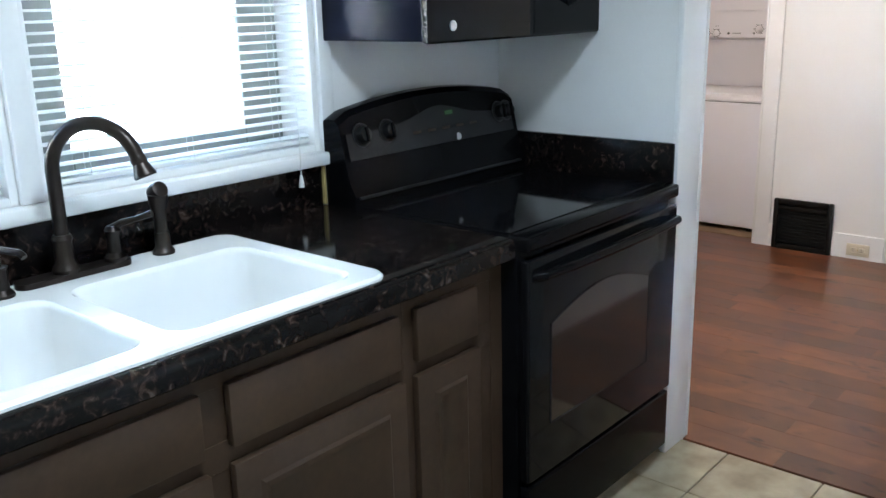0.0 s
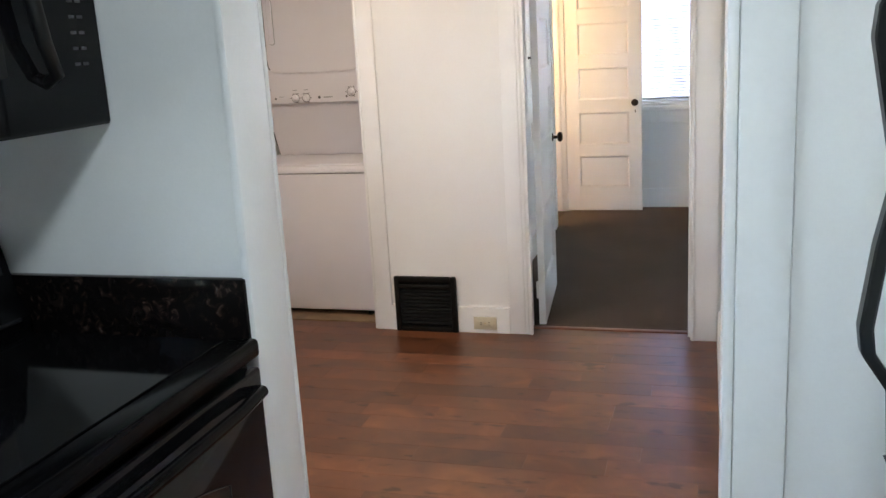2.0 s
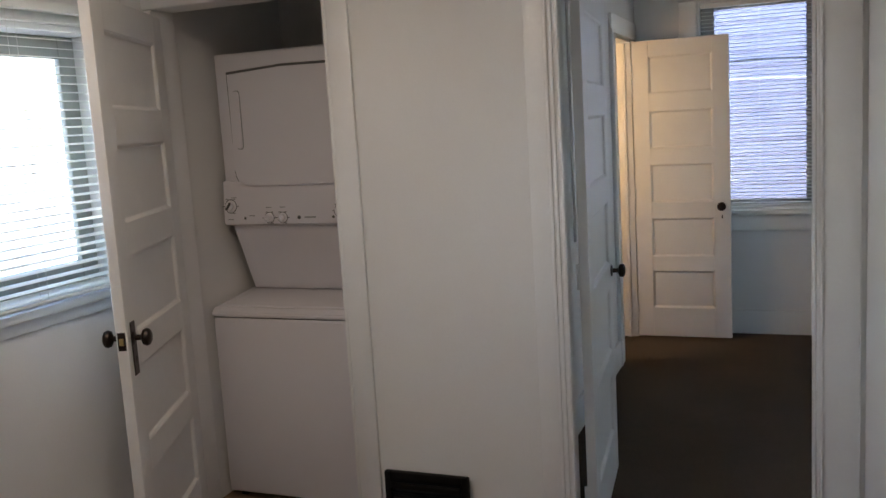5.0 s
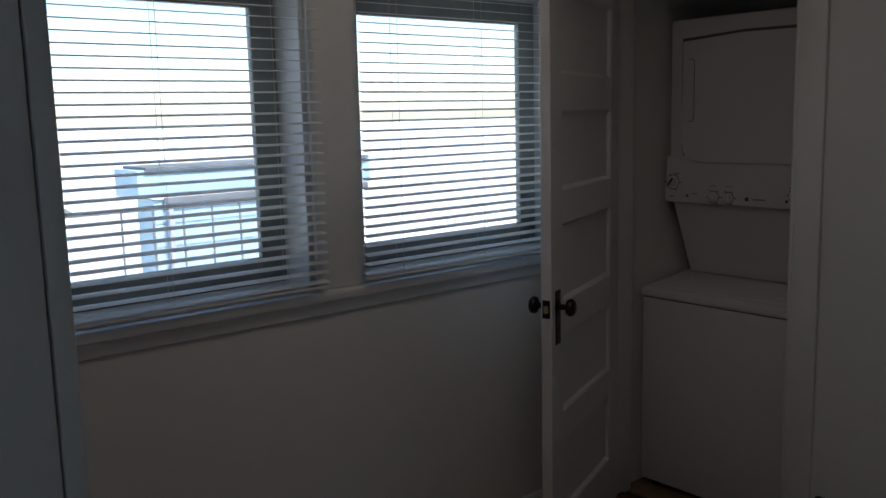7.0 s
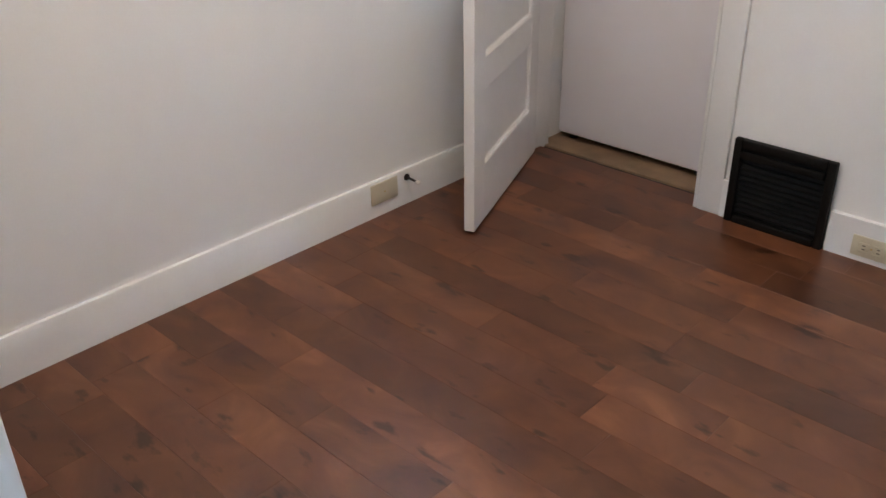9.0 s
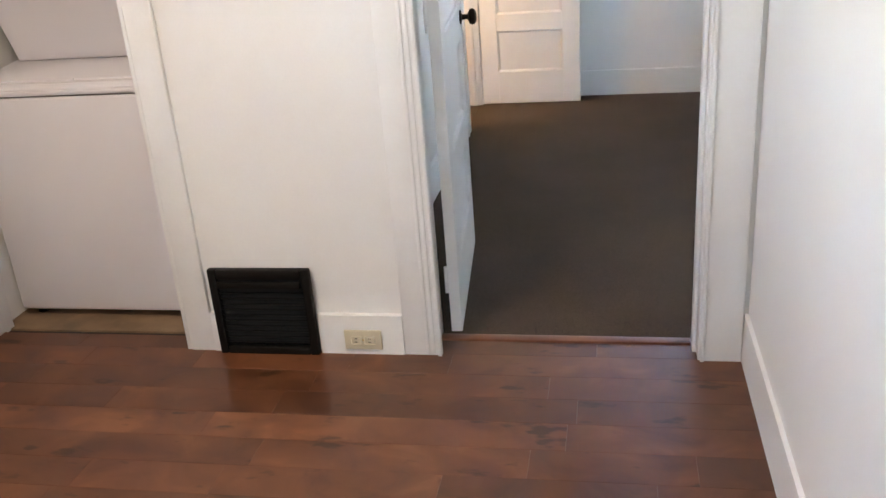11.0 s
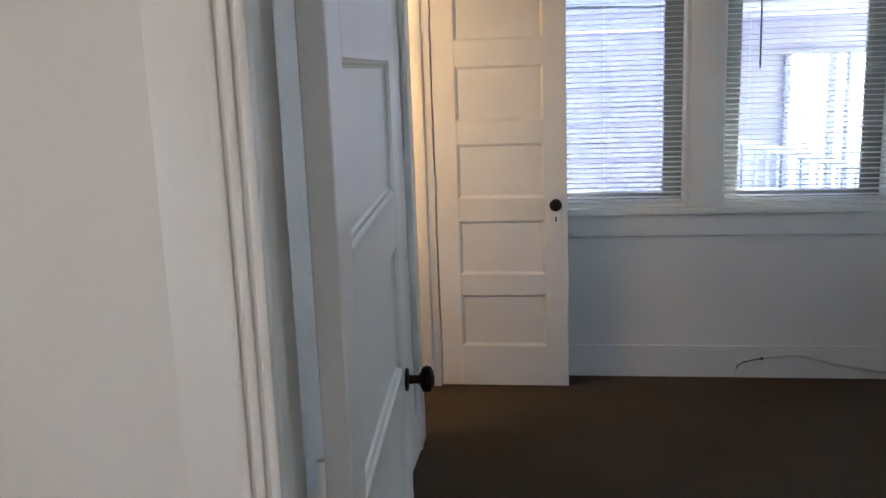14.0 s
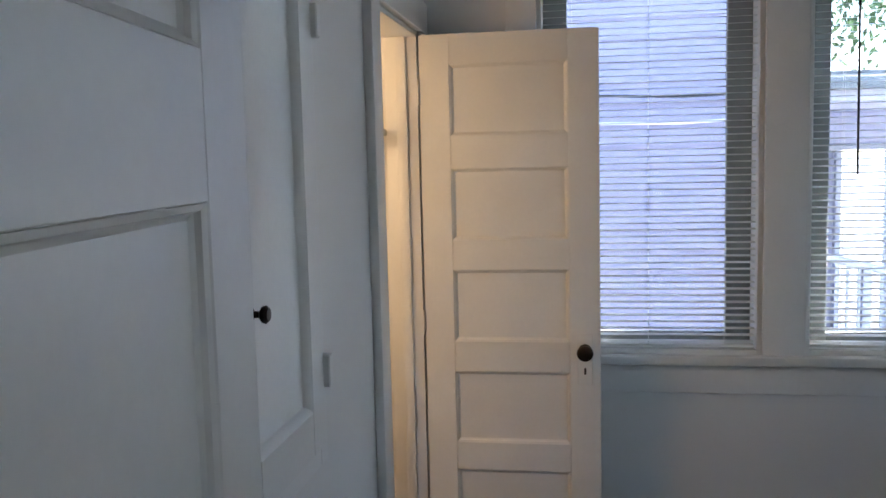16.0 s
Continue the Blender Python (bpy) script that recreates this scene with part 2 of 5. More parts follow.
def lathe(bm, profile, m=None, n=24):
    """Turns (radius, height) pairs about z, then lays them by m."""
    rings = []
    m = m or Matrix()
    for r, z in profile:
        if r < 1e-6:
            rings.append([bm.verts.new(m @ Vector((0, 0, z)))])
        else:
            rings.append([bm.verts.new(m @ Vector((r * math.cos(2 * math.pi * k / n), r * math.sin(2 * math.pi * k / n), z))) for k in range(n)])
    for a, b in zip(rings, rings[1:]):
        for k in range(n):
            q = [a[k % len(a)], a[(k + 1) % len(a)], b[(k + 1) % len(b)], b[k % len(b)]]
            q = list(dict.fromkeys(q))
            if len(q) > 2:
                bm.faces.new(q)
    return bm


def tube(bm, pts, radius, n=12):
    """A round bar along pts; radius a number or one for each point."""
    pts = [Vector(p) for p in pts]
    rs = radius if isinstance(radius, (list, tuple)) else [radius] * len(pts)
    rings, side = [], None
    for i, p in enumerate(pts):
        d = (pts[min(i + 1, len(pts) - 1)] - pts[max(i - 1, 0)]).normalized()
        if side is None:
            side = d.orthogonal().normalized()
        side = (side - d * side.dot(d)).normalized()
        up = d.cross(side)
        rings.append([bm.verts.new(p + rs[i] * (math.cos(2 * math.pi * k / n) * side + math.sin(2 * math.pi * k / n) * up)) for k in range(n)])
    for a, b in zip(rings, rings[1:]):
        for k in range(n):
            bm.faces.new((a[k], a[(k + 1) % n], b[(k + 1) % n], b[k]))
    bm.faces.new(rings[0][::-1])
    bm.faces.new(rings[-1])
    return bm


def extrude_profile(bm, outline, axis_pts):
    """A closed outline in (a, b) swept between two frames given as functions of (a, b)."""
    lo = [bm.verts.new(axis_pts(a, b, 0)) for a, b in outline]
    hi = [bm.verts.new(axis_pts(a, b, 1)) for a, b in outline]
    k = len(outline)
    for i in range(k):
        bm.faces.new((lo[i], lo[(i + 1) % k], hi[(i + 1) % k], hi[i]))
    bm.faces.new(lo[::-1])
    bm.faces.new(hi)
    return bm


def mesh_of(name, bm, mat, smooth=True):
    bmesh.ops.recalc_face_normals(bm, faces=bm.faces[:])
    me = bpy.data.meshes.new(name)
    bm.to_mesh(me)
    bm.free()
    me.materials.append(mat)
    if smooth:
        for p in me.polygons:
            p.use_smooth = True
        me.set_sharp_from_angle(angle=radians(32))
    return me


def part(name, bm, mat, parent, label=""):
    ob = new(name, mesh_of(name, bm, mat))
    ob.parent = parent
    return tagged(ob, label)


def thing(name, m, label, category, group="", kind=""):
    ob = new(name)
    ob.empty_display_size = 0.1
    ob.matrix_world = m
    return tagged(ob, label, category, group, kind)


def solid(name, bm, mat, label="", category="", kind="structure"):
    return tagged(new(name, mesh_of(name, bm, mat)), label, category, "", kind)


def bmn():
    return bmesh.new()


def wall_with_holes(name, axis, at0, at1, lo, hi, z0, z1, holes, mat=None, label="", bevel=0.0):
    """A wall between at0 and at1 along its thickness, from lo to hi; holes are (lo, hi, z0, z1)."""
    cuts = sorted({lo, hi, *[h[0] for h in holes], *[h[1] for h in holes]})
    zs = sorted({z0, z1, *[h[2] for h in holes], *[h[3] for h in holes]})
    bm = bmn()

    def inside(a, b):
        return any(h[0] - 1e-6 < a < h[1] + 1e-6 and h[2] - 1e-6 < b < h[3] + 1e-6 for h in holes)

    solid_cell = {}
    for i in range(len(cuts) - 1):
        for j in range(len(zs) - 1):
            solid_cell[i, j] = not inside((cuts[i] + cuts[i + 1]) / 2, (zs[j] + zs[j + 1]) / 2)
    verts = {}

    def v(i, j, k):
        if (i, j, k) not in verts:
            t = (at0, at1)[k]
            verts[i, j, k] = bm.verts.new((t, cuts[i], zs[j]) if axis == "x" else (cuts[i], t, zs[j]))
        return verts[i, j, k]

    for (i, j), s in solid_cell.items():
        if not s:
            continue
        for k in (0, 1):
            bm.faces.new((v(i, j, k), v(i + 1, j, k), v(i + 1, j + 1, k), v(i, j + 1, k)))
        for (di, dj), e in {(-1, 0): ((i, j), (i, j + 1)), (1, 0): ((i + 1, j), (i + 1, j + 1)), (0, -1): ((i, j), (i + 1, j)), (0, 1): ((i, j + 1), (i + 1, j + 1))}.items():
            if not solid_cell.get((i + di, j + dj), False):
                (a, b), (c, d) = e
                bm.faces.new((v(a, b, 0), v(c, d, 0), v(c, d, 1), v(a, b, 1)))
    ob = solid(name, bm, mat or WALL, label or "smooth warm white painted plaster wall", "wall")
    return ob


# ---- plan ----
KX, RX = -1.16, 1.30          # kitchen window wall and far right wall
P0, P1 = 2.69, 2.82           # partition between kitchen and laundry room
PL, PR = -0.495, 0.478        # its doorway
LX = -2.07                    # laundry room window wall
SX = 0.50                     # laundry room right wall
A0, A1 = 5.385, 5.515         # wall to the bedroom
DL, DR = -0.457, 0.362        # bedroom doorway
CL, CR = -2.035, -1.266       # laundry closet opening
BX0, BX1, BY = -0.725, 2.4, 8.85
H = 2.45
KY0 = -1.3

# floors
solid("floor_kitchen", box(bmn(), KX - 0.1, RX, KY0, P1 - 0.012, -0.1, -0.008), GROUT, "beige kitchen floor bed with dark joints", "floor")
solid("floor_laundry", box(bmn(), LX - 0.1, SX + 0.1, P1 - 0.012, A1 - 0.02, -0.1, -0.012), SLOT, "dark underlay below the wood floorboards", "floor")
solid("carpet_bedroom", box(box(bmn(), BX0 - 0.02, BX1, A1 - 0.02, BY + 0.02, -0.1, 0.004, 0.003), -1.6, BX0 - 0.0201, 7.6, BY + 0.02, -0.1, 0.004, 0.003), CARPET, "dark brown short-pile wall-to-wall carpet", "carpet")
solid("closet_floor", box(bmn(), LX - 0.1, CR + 0.2, A1 - 0.0195, 6.5, -0.1, -0.004), material("worn_closet_floor", (0.22, 0.15, 0.09), 0.6, vary=0.3, scale=8), "worn brown closet floor under the washer", "floor")
# ceilings
for nm, a, b, c, d in (("ceiling_kitchen", KX - 0.1, RX + 0.1, KY0 - 0.1, P0), ("ceiling_laundry", LX - 0.1, SX + 0.1, P0, A1), ("ceiling_closet", LX - 0.1, CR + 0.3, A1, 6.5), ("ceiling_bedroom", CR + 0.3, BX1 + 0.1, A1, BY + 0.2), ("ceiling_wardrobe", -1.75, CR + 0.3, 7.4, BY + 0.2)):
    solid(nm, box(bmn(), a, b, c, d, H, H + 0.1), CEIL, "flat white painted ceiling", "ceiling")

# walls
KWIN = [(0.2, 1.012, 1.066, 2.0), (1.062, 1.86, 1.066, 2.0)]
wall_with_holes("wall_kitchen_window", "x", KX - 0.20, KX, KY0, P0, -0.1, H, KWIN)
wall_with_holes("wall_kitchen_back", "y", KY0 - 0.1, KY0, KX - 0.14, RX + 0.1, -0.1, H, [])
wall_with_holes("wall_kitchen_right", "x", RX, RX + 0.1, KY0, P0, -0.1, H, [])
wall_with_holes("wall_partition", "y", P0, P1, LX - 0.14, RX + 0.1, -0.1, H, [(PL, PR, -0.2, 2.18)])
LWIN = [(3.10, 4.04, 1.06, 2.0), (4.21, 5.152, 1.06, 2.0)]
wall_with_holes("wall_laundry_window", "x", LX - 0.20, LX, P1, 6.5, -0.1, H, LWIN)
wall_with_holes("wall_laundry_right", "x", SX, SX + 0.1, P1, A0, -0.1, H, [])
wall_with_holes("wall_bedroom_front", "y", A0, A1, LX, BX1, -0.1, H, [(CL, CR, -0.2, 2.09), (DL, DR, -0.2, 2.075)])
wall_with_holes("wall_closet_side", "x", CR + 0.14, CR + 0.24, A1, 6.4, -0.1, H, [], label="plain white closet side wall")
wall_with_holes("wall_closet_back", "y", 6.4, 6.5, LX, CR + 0.24, -0.1, H, [], label="plain white closet back wall")
wall_with_holes("wall_bedroom_left", "x", BX0 - 0.11, BX0, A1, BY, -0.1, H, [(8.02, 8.655, -0.2, 2.06)])
BWIN = [(-0.31, 0.492, 0.87, 2.29), (0.64, 1.43, 0.87, 2.29)]
wall_with_holes("wall_bedroom_window", "y", BY, BY + 0.20, BX0 - 1.0, BX1 + 0.1, -0.1, H, BWIN)
wall_with_holes("wall_bedroom_right", "x", BX1, BX1 + 0.2, A1, BY, -0.1, H, [(6.8, 7.7, 0.885, 2.1)])
wall_with_holes("wall_wardrobe_back", "x", -1.7, -1.6, 7.5, BY, -0.1, H, [], label="plain closet wall lit warm by a bulb")
wall_with_holes("wall_wardrobe_side", "y", 7.5, 7.6, -1.6, BX0 - 0.11, -0.1, H, [], label="plain closet wall lit warm by a bulb")


# ---- windows and blinds ----
def window(name, axis, wall, out, lo, hi, z0, z1, sash=0.05, side=None, label=""):
    """A window in a wall's hole: jamb lining, grey sash, pane. wall: inner face; out: +1 or -1 away from the room."""
    m = pose(wall, (lo + hi) / 2, z0, 0, 0, 90 if out < 0 else -90) if axis == "x" else pose((lo + hi) / 2, wall, z0)
    w, h = hi - lo, z1 - z0
    t = thing(name, m, label or "white-framed window with a shade-darkened grey sash and clear glass", "window", "", "structure")
    for a, b, c, d in ((-w / 2, -w / 2 + 0.018, 0, h), (w / 2 - 0.018, w / 2, 0, h), (-w / 2 + 0.018, w / 2 - 0.018, h - 0.018, h), (-w / 2 + 0.018, w / 2 - 0.018, 0, 0.018)):
        part("lining_board", box(bmn(), a, b, 0.0, 0.198, c, d, 0.002, 1), TRIM, t, "white painted lining")
    a0, a1, c0, c1 = -w / 2 + 0.018, w / 2 - 0.018, 0.018, h - 0.018
    side = side or sash
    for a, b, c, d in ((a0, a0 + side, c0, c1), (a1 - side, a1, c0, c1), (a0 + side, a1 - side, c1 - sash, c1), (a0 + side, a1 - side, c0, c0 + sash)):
        part("sash_rail", box(bmn(), a, b, 0.135, 0.165, c, d, 0.003, 1), SASH, t, "grey sash rail darkened for backlit shade")
    pane = part("pane", box(bmn(), a0 + side - 0.004, a1 - side + 0.004, 0.148, 0.152, c0 + sash - 0.004, c1 - sash + 0.004), GLASS, t)
    pane.visible_shadow = False
    return t


def blind(axis, wall, out, lo, hi, z0, z1, depth=0.03, tilt=14, pitch=0.0215, wand=None, slat=0.025):
    """A lowered venetian blind: head rail, separate curved slats, bottom rail, ladder cords."""
    m = pose(wall, (lo + hi) / 2, z0, 0, 0, 90 if out < 0 else -90) if axis == "x" else pose((lo + hi) / 2, wall, z0)
    w, h = hi - lo, z1 - z0
    t = thing("venetian_blind", m, "lowered off-white vinyl mini blind with open slats", "blind", "window blinds")
    part("head_rail", box(bmn(), -w / 2, w / 2, depth - 0.018, depth + 0.018, h - 0.032, h, 0.003), SLAT, t)
    part("bottom_rail", box(bmn(), -w / 2, w / 2, depth - 0.012, depth + 0.012, 0.002, 0.014, 0.004), SLAT, t)
    bm = bmn()
    s = slat / 2
    out_top = [(-s, 0.0), (-s * 0.5, 0.0012), (0, 0.0017), (s * 0.5, 0.0012), (s, 0.0)]
    outline = out_top + [(a, b - 0.0007) for a, b in reversed(out_top)]
    c, d = math.cos(radians(tilt)), math.sin(radians(tilt))
    extrude_profile(bm, outline, lambda a, b, k: ((-w / 2, w / 2)[k], a * c - b * d, a * d + b * c))
    me = mesh_of("slat", bm, SLAT)
    n = int((h - 0.05) / pitch)
    for k in range(n):
        sl = new("slat", me)
        sl.parent = t
        sl.matrix_basis = pose(random.uniform(-0.001, 0.001), depth, 0.024 + pitch * k, random.uniform(-0.8, 0.8), random.uniform(-0.03, 0.03), 0)
    for x in (-w * 0.36, 0.0, w * 0.36) if w > 0.7 else (-w * 0.33, w * 0.33):
        bm = bmn()
        for y in (-slat * 0.55, slat * 0.55):
            tube(bm, [(x, depth + y, 0.01), (x, depth + y, h - 0.02)], 0.0008, 5)
        part("ladder_cord", bm, CORD, t)
    if wand is not None:
        x, ln, mt = wand
        part("tilt_wand", tube(bmn(), [(x, depth - 0.025, h - 0.03), (x + 0.004, depth - 0.028, h - 0.03 - ln)], 0.004, 8), mt, t)
    return t


# kitchen windows
for k, (lo, hi, z0, z1) in enumerate(KWIN):
    window("window_kitchen", "x", KX, -1, lo, hi, z0, z1, 0.055, 0.13)
    blind("x", KX, -1, lo + 0.022, hi - 0.022, z0 + 0.02, z1 - 0.02, 0.03, 12, 0.0235)
for k, (lo, hi, z0, z1) in enumerate(LWIN):
    window("window_laundry", "x", LX, -1, lo, hi, z0, z1, 0.08)
    blind("x", LX, -1, lo - 0.015, hi + 0.015, z0 + 0.012, z1 + 0.065, -0.045, 10, 0.0292, slat=0.033)
window("window_bedroom_side", "x", BX1, 1, 6.8, 7.7, 0.885, 2.1, 0.06)
# unseen overhang, added only to keep direct sun out of the side window
solid("eave", box(bmn(), BX1 + 0.201, BX1 + 2.1, A1, BY + 0.2, H, H + 0.1, 0.01), TRIM, "unseen white board added outside the side window to block sun", "eave")
for k, (lo, hi, z0, z1) in enumerate(BWIN):
    window("window_bedroom", "y", BY, 1, lo, hi, z0, z1, 0.04, 0.09)
    blind("y", BY, 1, lo + 0.022, hi - 0.022, z0 + 0.02, z1 - 0.02, 0.03, 10, 0.0245, wand=(-0.23, 0.72, SLOT) if k else None)


def trim(name, bm, label, category="trim"):
    """White trim; when it is made of several boards each one becomes a part."""
    left, islands = set(bm.verts), []
    while left:
        todo, got = [left.pop()], set()
        while todo:
            v = todo.pop()
            got.add(v)
            for e in v.link_edges:
                w = e.other_vert(v)
                if w in left:
                    left.discard(w)
                    todo.append(w)
        islands.append(got)
    if len(islands) == 1:
        return solid(name, bm, TRIM, label, category)
    t = thing(name, Matrix(), label, category, "", "structure")
    bm.verts.index_update()
    islands.sort(key=lambda g: min(v.index for v in g))
    for g in islands:
        b, made = bmn(), {}
        for v in g:
            made[v] = b.verts.new(v.co)
        for f in {f for v in g for f in v.link_faces}:
            b.faces.new([made[v] for v in f.verts])
        part("board", b, TRIM, t)
    bm.free()
    return t


# sills and casings
trim("sill_kitchen", box(bmn(), KX + 0.0, KX + 0.045, -0.1, 1.905, 1.03, 1.065, 0.006), "white painted window stool above the sink", "window sill")
bm = bmn()
for a, b in ((0.1, 0.2), (1.012, 1.062), (1.86, 1.905)):
    box(bm, KX, KX + 0.018, a, b, 1.066, 2.09, 0.003)
box(bm, KX, KX + 0.018, -0.1, 1.905, 2.09, 2.18, 0.003)
trim("casing_kitchen_window", bm, "white painted flat window casing", "window casing")
trim("sill_laundry", box(bmn(), LX, LX + 0.035, 2.99, 5.26, 1.028, 1.06, 0.006), "white painted window stool under both blinds", "window sill")
trim("apron_laundry", box(bmn(), LX, LX + 0.012, 3.01, 5.24, 0.985, 1.028, 0.003), "white painted apron board below the stool", "window apron")
bm = bmn()
for a, b in ((3.0, 3.10), (4.04, 4.21), (5.152, 5.24)):
    box(bm, LX, LX + 0.016, a, b, 1.061, 2.0, 0.003)
box(bm, LX, LX + 0.018, 2.99, 5.25, 2.0, 2.09, 0.003)
trim("casing_laundry_window", bm, "white painted flat window casing", "window casing")
trim("sill_bedroom", box(bmn(), -0.42, 1.57, BY - 0.045, BY, 0.835, 0.87, 0.008), "white painted bedroom window stool", "window sill")
trim("apron_bedroom", box(bmn(), -0.40, 1.55, BY - 0.018, BY, 0.728, 0.835, 0.003), "white painted apron board below the stool", "window apron")
bm = bmn()
for a, b in ((-0.42, -0.31), (0.492, 0.64), (1.43, 1.54)):
    box(bm, a, b, BY - 0.02, BY, 0.871, 2.29, 0.004)
box(bm, -0.43, 1.56, BY - 0.022, BY, 2.29, 2.38, 0.004)
box(bm, -0.45, 1.58, BY - 0.04, BY, 2.38, 2.405, 0.005)
trim("casing_bedroom_window", bm, "white painted window casing with a head board", "window casing")


def baseboard(name, runs, axis, at, face, h=0.14, t=0.016):
    """face: +1 when the board stands on the larger side of at."""
    bm = bmn()
    for lo, hi in runs:
        a, b = sorted((at, at + face * t))
        o = [(a, -0.012), (b, -0.012), (b, h - 0.012), (b - 0.004 * (face > 0), h), (a + 0.004 * (face < 0), h)]
        extrude_profile(bm, o, (lambda p, q, k: (p, (lo, hi)[k], q)) if axis == "x" else (lambda p, q, k: ((lo, hi)[k], p, q)))
    return trim(name, bm, "tall white painted baseboard", "baseboard")


baseboard("baseboard_laundry_window", [(P1, A0)], "x", LX, 1, 0.132)
baseboard("baseboard_laundry_right", [(P1, A0)], "x", SX, -1, 0.15)
baseboard("baseboard_bedroom_front", [(-1.178, -1.158), (-0.81, -0.536)], "y", A0, -1, 0.135, 0.022)
baseboard("baseboard_bedroom_window", [(BX0, BX1)], "y", BY, -1, 0.165, 0.02)
baseboard("baseboard_bedroom_left", [(A1, 7.90), (8.78, BY - 0.021)], "x", BX0, 1, 0.165, 0.02)

# doorway trims
bm = bmn()
box(bm, -0.535, -0.416, A0 - 0.018, A0, -0.01, 2.08, 0.004)
box(bm, DR + 0.004, DR + 0.122, A0 - 0.018, A0, -0.01, 2.08, 0.004)
box(bm, DL - 0.14, DR + 0.134, A0 - 0.02, A0, 2.08, 2.19, 0.004)
for a in (-0.466, -0.448):
    box(bm, a, a + 0.012, A0 - 0.0235, A0 - 0.0175, 0.002, 2.078, 0.003)
trim("casing_bedroom_door", bm, "white painted flat door casing", "door casing")
bm = bmn()
for p in ((DL, -0.4375, A0 - 0.014, A1 + 0.004), (-0.4375, -0.431, A0 + 0.002, A1 - 0.062), (-0.4285, -0.416, A0 - 0.027, A0 - 0.0185), (DR - 0.002, DR + 0.02, A0 - 0.014, A1 + 0.004), (DR - 0.014, DR - 0.002, A0 + 0.035, A1 - 0.042), (DR + 0.004, DR + 0.016, A0 - 0.026, A0 - 0.012)):
    box(bm, *p, -0.01, 2.07, 0.004)
box(bm, -0.4375, DR - 0.002, A0 + 0.002, A1 - 0.002, 2.055, 2.071, 0.003)
trim("jamb_bedroom_door", bm, "white painted door jamb with stop moulding", "door jamb")
bm = bmn()
box(bm, CR, CR + 0.088, A0 - 0.018, A0, -0.01, 2.09, 0.004)
box(bm, LX + 0.002, CR + 0.10, A0 - 0.02, A0, 2.09, 2.18, 0.004)
box(bm, CL - 0.03, CL + 0.004, A0 - 0.012, A1 + 0.003, -0.01, 2.086, 0.003)
box(bm, CR - 0.015, CR - 0.001, A0 - 0.014, A1, -0.01, 2.085, 0.003)
trim("casing_laundry_closet", bm, "white painted closet door casing", "door casing")
bm = bmn()
box(bm, PL - 0.001, PL + 0.02, P0 - 0.012, P1 + 0.012, -0.01, 2.17, 0.006)
box(bm, PR - 0.02, PR + 0.001, P0 - 0.012, P1 + 0.012, -0.01, 2.17, 0.006)
box(bm, PR + 0.001, PR + 0.092, P0 - 0.018, P0, -0.01, 2.18, 0.004)
box(bm, PL - 0.12, PL + 0.02, P1 + 0.0125, P1 + 0.03, -0.01, 2.18, 0.004)
trim("jamb_kitchen_doorway", bm, "white painted doorway lining", "door jamb")
bm = bmn()
box(bm, BX0, BX0 + 0.02, 7.90, 8.02, -0.01, 2.06, 0.004)
box(bm, BX0, BX0 + 0.028, 7.885, 7.905, -0.01, 2.08, 0.006)
box(bm, BX0, BX0 + 0.02, 8.675, 8.79, -0.01, 2.06, 0.004)
box(bm, BX0, BX0 + 0.022, 7.89, 8.79, 2.06, 2.17, 0.004)
box(bm, BX0 - 0.114, BX0 + 0.003, 8.0, 8.024, -0.01, 2.056, 0.002)
box(bm, BX0 - 0.114, BX0 + 0.003, 8.651, 8.675, -0.01, 2.056, 0.002)
box(bm, BX0 - 0.07, BX0 - 0.035, 8.638, 8.652, -0.01, 2.04, 0.002)
box(bm, BX0 - 0.114, BX0 + 0.003, 8.024, 8.651, 2.04, 2.056, 0.002)
trim("casing_bedroom_closet", bm, "cream painted closet casing lit warm from inside", "door casing")
trim("threshold_bedroom", box(bmn(), DL, DR, A1 - 0.05, A1 - 0.012, -0.012, 0.006, 0.004), "reddish brown wood threshold at the carpet", "threshold").data.materials[0] = WOOD


# ---- doors ----
def knob(parent, m, mat, plate=None, plate_mat=None, label="dark bronze round knob"):
    """A knob that stands out along z of m; plate: (width, below, above)."""
    bm = lathe(bmn(), [(0.0, 0.0), (0.024, 0.0), (0.026, 0.003), (0.022, 0.006), (0.010, 0.008), (0.009, 0.026), (0.013, 0.030), (0.026, 0.036), (0.0295, 0.045), (0.027, 0.054), (0.017, 0.060), (0.0, 0.062)], m)
    part("door_knob", bm, mat, parent, label)
    if plate:
        w, lo, hi = plate
        bm = bmn()
        box(bm, -w / 2, w / 2, lo, hi, 0.0, 0.004, 0.0015, 1)
        bm.transform(m)
        part("knob_plate", bm, plate_mat, parent, "tall keyhole plate")
        bm = bmn()
        cyl(bm, (0, -0.055, 0.003), (0, -0.055, 0.0048), 0.005, n=10)
        box(bm, -0.002, 0.002, -0.07, -0.055, 0.003, 0.0048)
        bm.transform(m)
        part("keyhole", bm, SLOT, parent)


PANELS = [(0.105, 0.232), (0.282, 0.411), (0.465, 0.592), (0.645, 0.769), (0.826, 0.948)]


